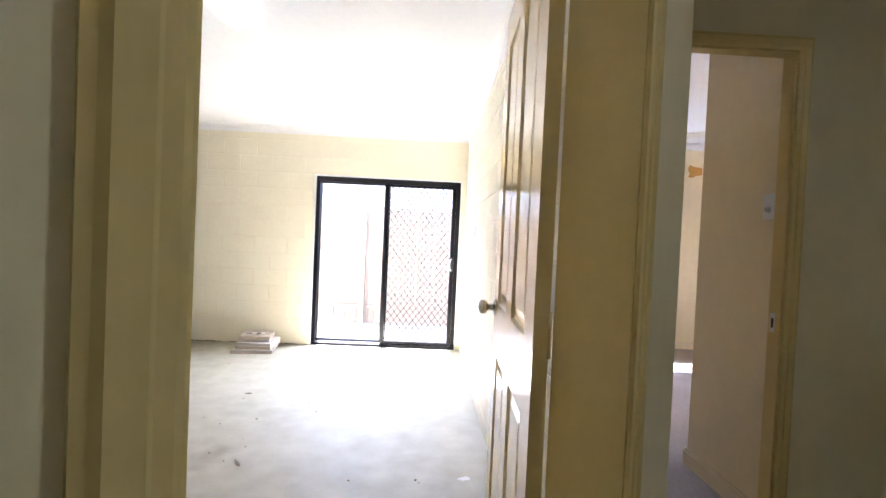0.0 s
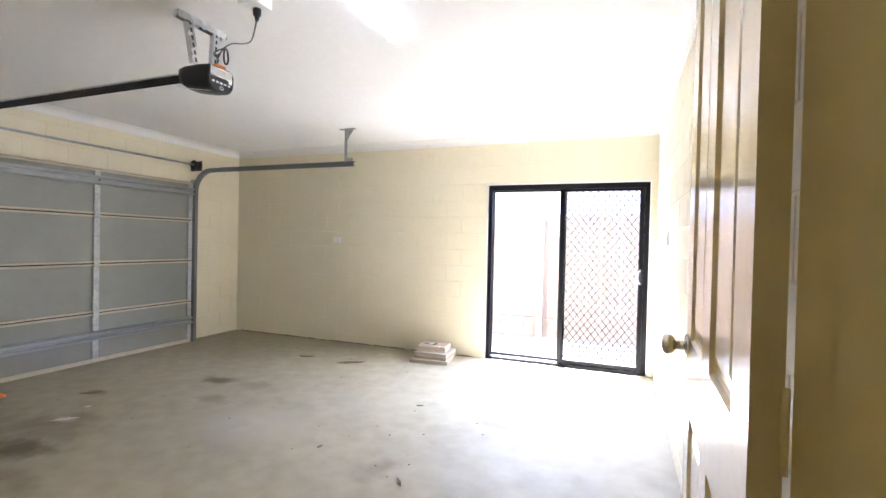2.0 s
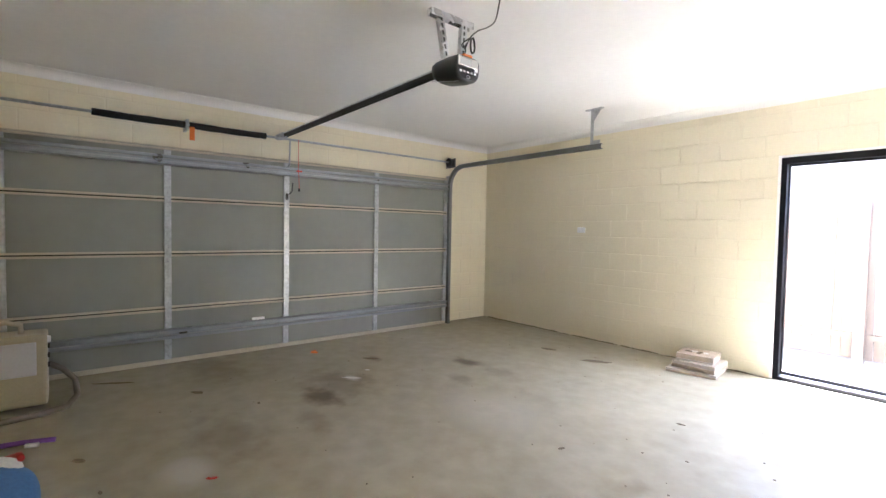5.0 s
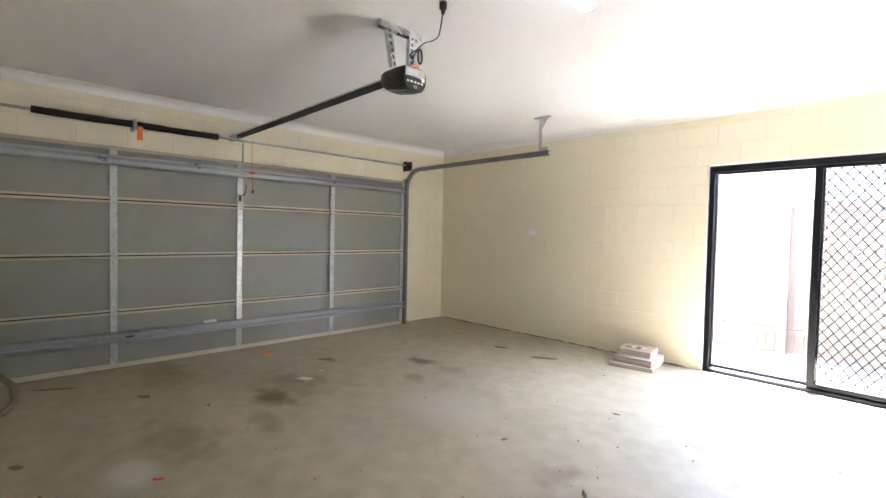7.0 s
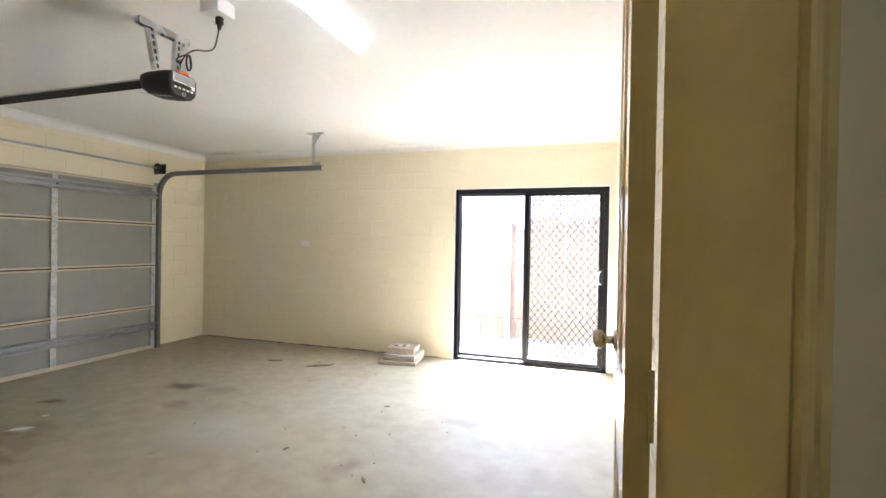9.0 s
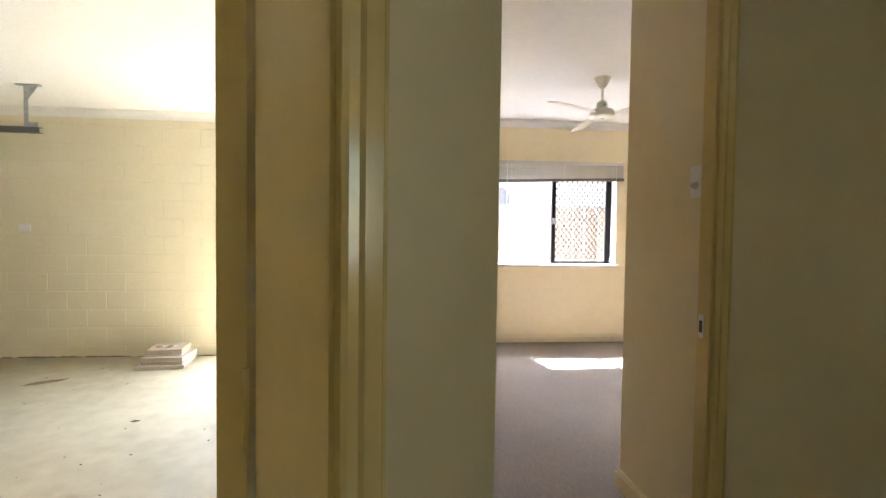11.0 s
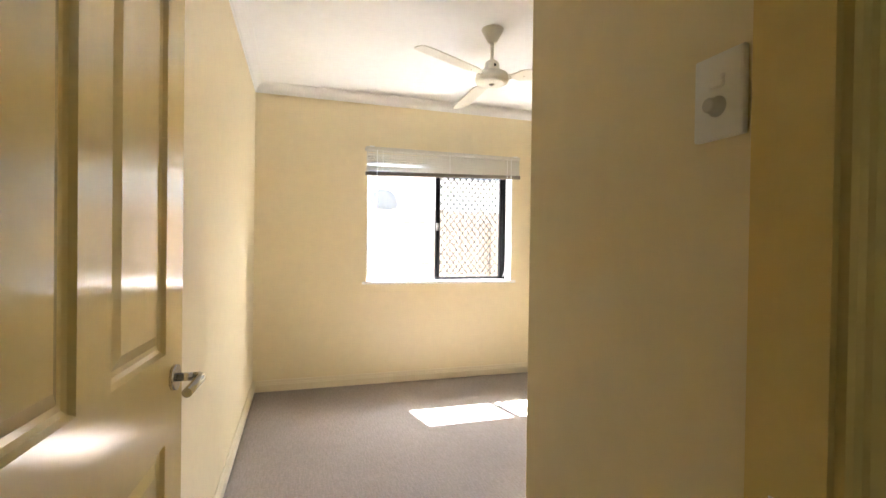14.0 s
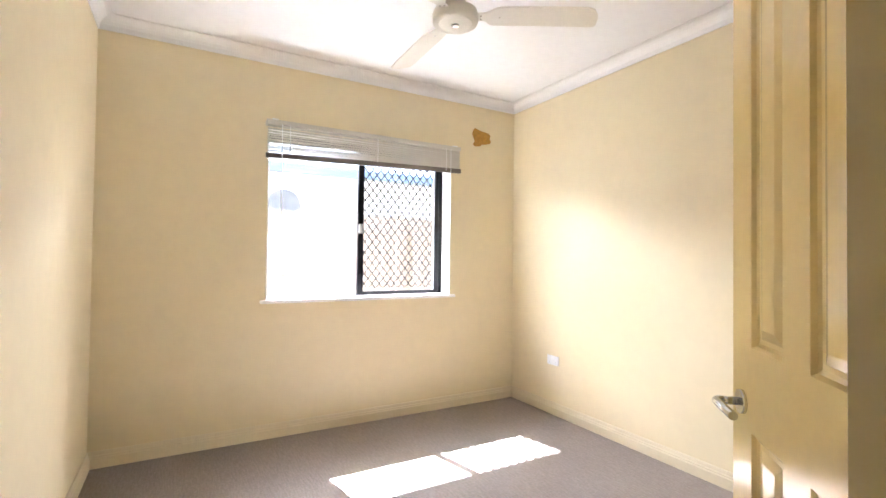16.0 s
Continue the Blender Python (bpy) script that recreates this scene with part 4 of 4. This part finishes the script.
# ---- ceiling fan ----
fan = thing("ceiling_fan", "aged white three-blade ceiling fan on a short rod", "ceiling fan", pose(2.25, 4.05, C))
FD = 0.012
part("canopy", tube([(0, 0, -0.0005), (0, 0, -0.01), (0, 0, -0.075), (0, 0, -0.085)], [0.066, 0.064, 0.028, 0.02], 24), FANWHITE, fan, "tapered white ceiling cup")
part("rod", tube([(0, 0, -0.08), (0, 0, -0.24 + FD)], 0.011, 12), FANWHITE, fan)
part("rod_cup", tube([(0, 0, q + FD) for q in (-0.196, -0.2, -0.21, -0.225, -0.262, -0.266)], [0.014, 0.028, 0.039, 0.044, 0.047, 0.047], 24), FANWHITE, fan)
part("motor", tube([(0, 0, q + FD) for q in (-0.268, -0.272, -0.28, -0.296, -0.318, -0.33, -0.334, -0.33)], [0.05, 0.082, 0.094, 0.099, 0.099, 0.096, 0.09, 0.084], 32), FANWHITE, fan, "round white motor housing")
part("motor_ring", tube([(0, 0, -0.264 + FD), (0, 0, -0.2685 + FD)], 0.046, 24), BLACKPL, fan)
part("motor_base", tube([(0, 0, -0.329 + FD), (0, 0, -0.333 + FD), (0, 0, -0.337 + FD)], [0.082, 0.07, 0.03], 28), FANWHITE, fan)
part("motor_nut", tube([(0, 0, -0.336 + FD), (0, 0, -0.341 + FD), (0, 0, -0.344 + FD)], [0.018, 0.017, 0.01], 14), CHROME, fan, "bright metal nut under the motor")
part("cup_slot", boxes((-0.006, 0.006, -0.0475, -0.036, -0.245 + FD, -0.23 + FD)), BLACKPL, fan)
for deg in (89, 209, -31):
    bm = bmesh.new()
    rows = []
    for r, lead, trail, dz in ((0.085, 0.022, 0.022, 0.0), (0.125, 0.024, 0.024, 0.0), (0.15, 0.046, 0.036, 0.0), (0.17, 0.054, 0.05, 0.001), (0.2, 0.056, 0.056, 0.002), (0.4, 0.057, 0.058, 0.0), (0.55, 0.057, 0.06, -0.003), (0.585, 0.056, 0.05, -0.005), (0.605, 0.052, 0.02, -0.006), (0.612, 0.044, -0.005, -0.007)):
        tw = radians(-11)
        ring = []
        for off, t in ((-trail, 0.0025), (lead, 0.0025), (lead, -0.0025), (-trail, -0.0025)):
            ring.append(bm.verts.new((r, off * math.cos(tw), -0.3 + FD + dz + off * math.sin(tw) + t)))
        rows.append(ring)
    for a, b in zip(rows, rows[1:]):
        for i in range(4):
            j = (i + 1) % 4
            bm.faces.new((a[i], a[j], b[j], b[i]))
    bm.faces.new(rows[0]), bm.faces.new(rows[-1])
    bmesh.ops.recalc_face_normals(bm, faces=bm.faces[:])
    ob = part("blade", bm, FANWHITE, fan, "white steel fan blade")
    ob.matrix_basis = pose(0, 0, 0, 0, 0, deg)
    for r, off in ((0.11, 0.01), (0.11, -0.01), (0.19, 0.0)):
        part("rivet", tube([(r, off, -0.3035 + FD - off * 0.19), (r, off, -0.3055 + FD - off * 0.19)], 0.0035, 8), CHROME, ob)

# ---- stack of tiles and boards by the wall ----
stack = thing("tile_stack", "pale boxed floor tiles stacked against the block wall", "tile stack", pose(-1.8, 5.4, G, 0, 0, 4))
z = 0.001
for w, d, hh, ang, dx, dy, mat in ((0.45, 0.4, 0.016, 4, 0.0, -0.02, CARD), (0.45, 0.4, 0.02, 4, 0.002, -0.018, TILEMAT), (0.395, 0.37, 0.036, -2, 0.025, 0.015, CARD), (0.39, 0.37, 0.036, -2, 0.028, 0.017, TILEMAT), (0.335, 0.31, 0.014, 5, 0.0, 0.045, TILEMAT), (0.335, 0.31, 0.05, 4, 0.004, 0.048, CARD)):
    ob = part("tile_box", soft_box(-w / 2, w / 2, -d / 2, d / 2, 0, hh, 0.003, 1), mat, stack, "pale boxed tile")
    ob.matrix_basis = pose(dx, dy, z, 0, 0, ang)
    z += hh + 0.0008
for k in range(4):
    ob = part("torn_flap", soft_box(-0.03, 0.03, -0.02, 0.02, 0, 0.004, 0.001, 1), (DEBRIS, PALE)[k % 2], stack)
    ob.matrix_basis = pose(-0.08 + 0.05 * k, 0.02 + 0.03 * (k % 2), z + 0.001, random.uniform(-6, 6), random.uniform(-6, 6), 40 * k)

# ---- bits on the slab ----


def flake(name, label, x, y, w, d, mat, ang=0, hh=0.006):
    bm = bmesh.new()
    n = 11
    ring = [(w * math.cos(2 * math.pi * k / n) * random.uniform(0.55, 1.1), d * math.sin(2 * math.pi * k / n) * random.uniform(0.55, 1.1)) for k in range(n)]
    prism(ring, 0.0, hh, bm)
    for vtx in bm.verts:
        if vtx.co.z > 0:
            vtx.co.x *= 0.8
            vtx.co.y *= 0.8
            vtx.co.z *= random.uniform(0.4, 1.2)
    ob = link_mesh(name, bm, mat)
    ob.matrix_world = pose(x, y, G, 0, 0, ang)
    tagged(ob, label, "litter", "litter on the garage floor")


for x, y, w, d, ang in ((-3.22, 4.86, 0.1, 0.04, 20), (-2.62, 4.84, 0.16, 0.05, 35), (-2.5, 4.9, 0.07, 0.03, 60), (-4.02, 1.32, 0.07, 0.035, 50), (-4.676, 0.81, 0.2, 0.014, 62), (-3.197, 0.545, 0.05, 0.025, 40), (-3.49, 1.643, 0.02, 0.012, 0), (-4.076, 2.977, 0.1, 0.04, 45), (-2.73, 0.62, 0.02, 0.012, 10), (-1.6, 2.9, 0.03, 0.012, 70), (-0.9, 2.7, 0.05, 0.012, 130), (-1.3, 3.9, 0.04, 0.012, 20)):
    flake("leaf_litter", "dark dry leaf scrap on the concrete floor", x, y, w, d, DEBRIS, ang)
# Small dark blocks draw the shaded crack where wall meets slab.
dirt = bmesh.new()
for k in range(110):
    x, w = random.uniform(GX0 + 0.1, SDX0 - 0.1), random.uniform(0.012, 0.05)
    box(dirt, x - w, x + w, GY1 - random.uniform(0.008, 0.02), GY1 - 0.002, G + 0.0005, G + random.uniform(0.004, 0.012))
specks = bmesh.new()
for k in range(90):
    x, y, w = random.uniform(-4.8, 0.3), random.uniform(1.0, 5.5), random.uniform(0.003, 0.009)
    a = random.uniform(0, 6.28)
    prism([(x + w * math.cos(a + 1.26 * q) * random.uniform(0.5, 1.3), y + w * math.sin(a + 1.26 * q) * random.uniform(0.5, 1.3)) for q in range(5)], G + 0.0005, G + random.uniform(0.002, 0.005), specks)
tagged(link_mesh("floor_specks", specks, DEBRIS), "small dark specks of grit on the concrete floor", "grit", kind="stuff")
tagged(link_mesh("wall_foot_line", dirt, DEBRIS), "dark broken strip for the shaded crack at the foot of the block wall", "dirt", kind="stuff")
flake("orange_scrap", "orange scrap of plastic on the concrete floor", -4.63, 2.6, 0.05, 0.035, ORANGE, 30, 0.02)
flake("red_scrap", "small red scrap of plastic on the concrete floor", -2.54, 1.096, 0.035, 0.012, RED, 60, 0.006)
for x, y, w, d, ang in ((-3.62, 2.515, 0.1, 0.03, 45), (-3.75, 2.75, 0.03, 0.02, 40), (-0.1, 2.3, 0.05, 0.03, 0), (0.25, 2.0, 0.06, 0.025, 70), (0.45, 2.6, 0.05, 0.03, 20)):
    flake("paint_flake", "pale paint flakes on the concrete floor", x, y, w, d, PALE, ang, 0.003)

# ---- things by the garage's near wall ----
ap = thing("dehumidifier", "yellowed plastic dehumidifier with a side hose on the slab", "dehumidifier", pose(-4.42, 0.14, G))
part("body", soft_box(-0.15, 0.13, -0.2, 0.25, 0.03, 0.55, 0.025, 3), APPLIANCE, ap)
part("front_grille", soft_box(0.128, 0.14, -0.16, 0.19, 0.26, 0.5, 0.008, 2), GREYPL, ap)
for k in range(3):
    part("control_knob", tube([(0.05, 0.248, 0.45 - 0.07 * k), (0.05, 0.262, 0.45 - 0.07 * k)], 0.02, 12), BLACKPL, ap)
part("corner_cap", soft_box(0.06, 0.11, 0.24, 0.27, 0.485, 0.53, 0.01, 2), WHITEPL, ap)
part("handle", tube([(0.0, 0.1, 0.54), (0.0, 0.1, 0.61), (0.0, 0.02, 0.64), (0.0, -0.08, 0.61), (0.0, -0.08, 0.54)], 0.018, 10), BEIGE, ap)
hose = [(-0.02, 0.25, 0.3), (-0.02, 0.33, 0.25), (0.02, 0.41, 0.16), (0.1, 0.42, 0.06), (0.22, 0.36, 0.022), (0.3, 0.22, 0.022), (0.34, 0.0, 0.022), (0.33, -0.2, 0.022)]
part("hose", tube(hose, 0.022, 10), DARKSLAT, ap, "brown flexible hose")
bag = bmesh.new()
bmesh.ops.create_uvsphere(bag, u_segments=28, v_segments=16, radius=0.21)
for vtx in bag.verts:
    nz = noise.noise(vtx.co * 5.0) * 0.035
    vtx.co = Vector((vtx.co.x * 1.15, vtx.co.y * 0.95, max(vtx.co.z * 0.75, -0.115))) * (1 + nz * 3)
for f in bag.faces:
    f.smooth = True
bagt = thing("plastic_bag", "slumped blue and white plastic bag on the slab", "bag", pose(-2.62, 0.2, G + 0.13))
part("bag_body", bag, BLUEBAG, bagt)
band = bmesh.new()
bmesh.ops.create_uvsphere(band, u_segments=20, v_segments=10, radius=0.14)
for vtx in band.verts:
    vtx.co.z = vtx.co.z * 0.35 + 0.11
    vtx.co.x -= 0.08
for f in band.faces:
    f.smooth = True
part("bag_top", band, PALE, bagt, "white gathered top")
part("bag_tie", tube([(-0.24, 0.06, 0.1), (-0.18, 0.12, 0.13), (-0.1, 0.13, 0.14)], 0.014, 8), RED, bagt, "red tie strip")
hg = thing("toy_rod", "purple plastic rod lying on the slab", "plastic rod", pose(-3.6, 0.2, G))
part("shaft", tube([(-0.05, -0.25, 0.03), (0.0, 0.1, 0.028), (0.03, 0.24, 0.02)], 0.016, 8), PURPLE, hg)
part("tip", tube([(0.03, 0.1, 0.016), (0.05, 0.16, 0.016)], 0.014, 8), PALE, hg)

# ---- outside ----
structure("ground", boxes((-300, 300, -300, 400, -0.5, -0.32)), SOIL, "dry bare ground outside the house", "ground")
structure("pavement", boxes((-3.0, 1.6, GY1 + 0.22, 6.6, -0.32, -0.24)), CONCRETE, "pale concrete pad outside the sliding door", "pavement")
# eaves and roof over the house
rf = boxes((-6.0, 4.6, GY1 + 0.2, 6.33, 2.38, 2.40))
structure("eave", rf, RENDERED, "white eave lining outside the wall", "eave")
structure("fascia", boxes((-6.0, 4.6, 6.33, 6.35, 2.36, 2.6)), ROOFMAT, "grey steel fascia board", "fascia")
structure("roof", boxes((-6.0, 4.6, -4.0, 6.4, 2.75, 2.8), (-6.0, 4.6, 6.05, 6.36, 2.6, 2.76)), ROOFMAT, "grey steel roof over the house", "roof")
structure("wall_outer", boxes((BX0 - 0.1, WX0, BY1 + 0.222, BY1 + 0.3, -0.32, 2.4), (WX1, BX1 + 0.3, BY1 + 0.222, BY1 + 0.3, -0.32, 2.4), (WX0, WX1, BY1 + 0.222, BY1 + 0.3, -0.32, WZ0), (WX0, WX1, BY1 + 0.222, BY1 + 0.3, WZ1, 2.4)), RENDERED, "rendered outer skin of the bedroom wall", "wall")

# paling fence
FY = 8.0
fence = thing("fence", "weathered pine paling fence between the two houses", "fence", pose(0, FY, -0.32))
paling_mesh = []
for k in range(4):
    hh = 2.03 + 0.012 * k
    bm = boxes((-0.048, 0.048, 0.0, 0.014, 0.03, hh))
    me = bpy.data.meshes.new("paling")
    bmesh.ops.bevel(bm, geom=[e for e in bm.edges if abs(e.verts[0].co.z - e.verts[1].co.z) < 0.01 and e.verts[0].co.z > 1], offset=0.004, segments=1, affect="EDGES")
    bm.to_mesh(me)
    bm.free()
    me.materials.append(PALING)
    paling_mesh.append(me)
x, k = -9.0, 0
while x < 13.0:
    ob = new("paling", random.choice(paling_mesh))
    ob.parent = fence
    ob.matrix_basis = pose(x, random.uniform(0.0, 0.012) + (0.012 if k % 2 else 0), 0, 0, random.uniform(-0.4, 0.4), 0)
    x += 0.099 + random.uniform(0, 0.005)
    k += 1
for z in (0.28, 1.2, 1.78):
    part("rail", boxes((-9.0, 13.0, -0.045, -0.001, z, z + 0.07)), PALING, fence)
for k in range(9):
    part("post", boxes((-8.35 + 2.45 * k, -8.25 + 2.45 * k, -0.15, -0.046, 0.0, 1.95)), PALING, fence)

# neighbouring house
nb = thing("house", "white rendered neighbouring house with a blue-grey steel roof", "house", pose(0, 10.2, -0.32))
part("wall", boxes((-12, 16, 0, 0.2, 0, 2.95)), RENDERED, nb)
part("gutter", soft_box(-12.4, 16.4, -0.62, -0.5, 2.78, 2.92, 0.02, 2), ROOFMAT, nb)
part("soffit", boxes((-12.4, 16.4, -0.5, 0.0, 2.8, 2.82)), RENDERED, nb)
bm = bmesh.new()
v = [bm.verts.new(p) for p in ((-12.4, -0.6, 2.93), (16.4, -0.6, 2.93), (16.4, 5.0, 4.9), (-12.4, 5.0, 4.9), (-12.4, -0.6, 2.9), (16.4, -0.6, 2.9), (16.4, 5.0, 4.87), (-12.4, 5.0, 4.87))]
for f in ((0, 1, 2, 3), (7, 6, 5, 4), (0, 4, 5, 1), (1, 5, 6, 2), (2, 6, 7, 3), (3, 7, 4, 0)):
    bm.faces.new([v[i] for i in f])
part("roof", bm, ROOFMAT, nb, "blue-grey steel roof")
part("downpipe", tube([(4.05, -0.06, 0.0), (4.05, -0.06, 2.6), (4.05, -0.4, 2.8)], 0.045, 10), RENDERED, nb)
ac = thing("air_conditioner", "white outdoor air conditioner with a dark round grille", "air conditioner", pose(2.72, 9.84, 1.66))
part("case", soft_box(-0.4, 0.4, 0.0, 0.32, 0.0, 0.62, 0.015, 2), RENDERED, ac)
for k in range(9):
    r = 0.03 + 0.027 * k
    part("grille_ring", tube([(-0.1 + r * math.cos(a), -0.012, 0.31 + r * math.sin(a)) for a in (2 * math.pi * q / 24 for q in range(25))], 0.005, 5, None, False), GREYPL, ac)
part("fan_well", tube([(-0.1, 0.0, 0.31), (-0.1, -0.004, 0.31)], 0.26, 28), BLACKPL, ac)
for x in (-0.3, 0.3):
    part("bracket", boxes((x - 0.02, x + 0.02, 0.0, 0.36, -0.04, -0.001)), GALV, ac)

# ---- blocks of the garage walls ----
block_meshes = {}


def block_mesh(w, hh):
    key = (round(w, 3), round(hh, 3))
    if key not in block_meshes:
        bm = bmesh.new()
        e = 0.003
        a, b = w / 2, hh / 2
        rings = [[bm.verts.new((x, y, z)) for x, z in ((-p, -q), (p, -q), (p, q), (-p, q))] for y, p, q in ((0.0, a - e, b - e), (0.0016, a, b), (0.0029, a, b))]
        bm.faces.new(rings[0])
        for r, s in zip(rings, rings[1:]):
            for i in range(4):
                j = (i + 1) % 4
                bm.faces.new((r[j], r[i], s[i], s[j]))
        bmesh.ops.recalc_face_normals(bm, faces=bm.faces[:])
        me = bpy.data.meshes.new("block")
        bm.to_mesh(me)
        bm.free()
        me.materials.append(BLOCK)
        block_meshes[key] = me
    return block_meshes[key]


def blockwork(wall, m, length, holes):
    """Half-bond blocks on a wall: m places its own x along the wall, -y out of it. holes: x0, x1, z0, z1."""
    course, joint, k = 0.2, 0.008, 0
    z = -0.245
    while z < C:
        z0, z1 = max(z + joint / 2, G + 0.002), min(z + course - joint / 2, C - 0.002)
        x = -0.2 if k % 2 else 0.0
        while x < length and z1 - z0 > 0.02:
            spans = [(max(x + joint / 2, 0.002), min(x + 0.4 - joint / 2, length - 0.002), z0, z1)]
            for h0, h1, q0, q1 in holes:
                cut = []
                for a, b, c, d in spans:
                    if b <= h0 or a >= h1 or d <= q0 or c >= q1:
                        cut.append((a, b, c, d))
                        continue
                    if a < h0:
                        cut.append((a, h0, c, d))
                    if b > h1:
                        cut.append((h1, b, c, d))
                    if d > q1 + 0.015:
                        cut.append((max(a, h0), min(b, h1), q1, d))
                spans = cut
            for a, b, c, d in spans:
                if b - a > 0.012:
                    ob = new("block", block_mesh(b - a, d - c))
                    ob.parent = wall
                    ob.matrix_basis = m @ Matrix.Translation(((a + b) / 2, random.uniform(-0.0004, 0.0004), (c + d) / 2))
            x += 0.4
        z += course
        k += 1


blockwork(wall_north, pose(GX0, GY1, 0), GX1 - GX0, [(SDX0 - 0.024 - GX0, SDX1 + 0.014 - GX0, -1, SDZ + 0.022)])
blockwork(wall_east, pose(GX1, GY1 - 0.001, 0, 0, 0, -90), GY1 - 1.2, [])
blockwork(wall_west, pose(GX0, 0.0, 0, 0, 0, 90), GY1 - 0.002, [(0.15, 4.78, -1, 1.86)])
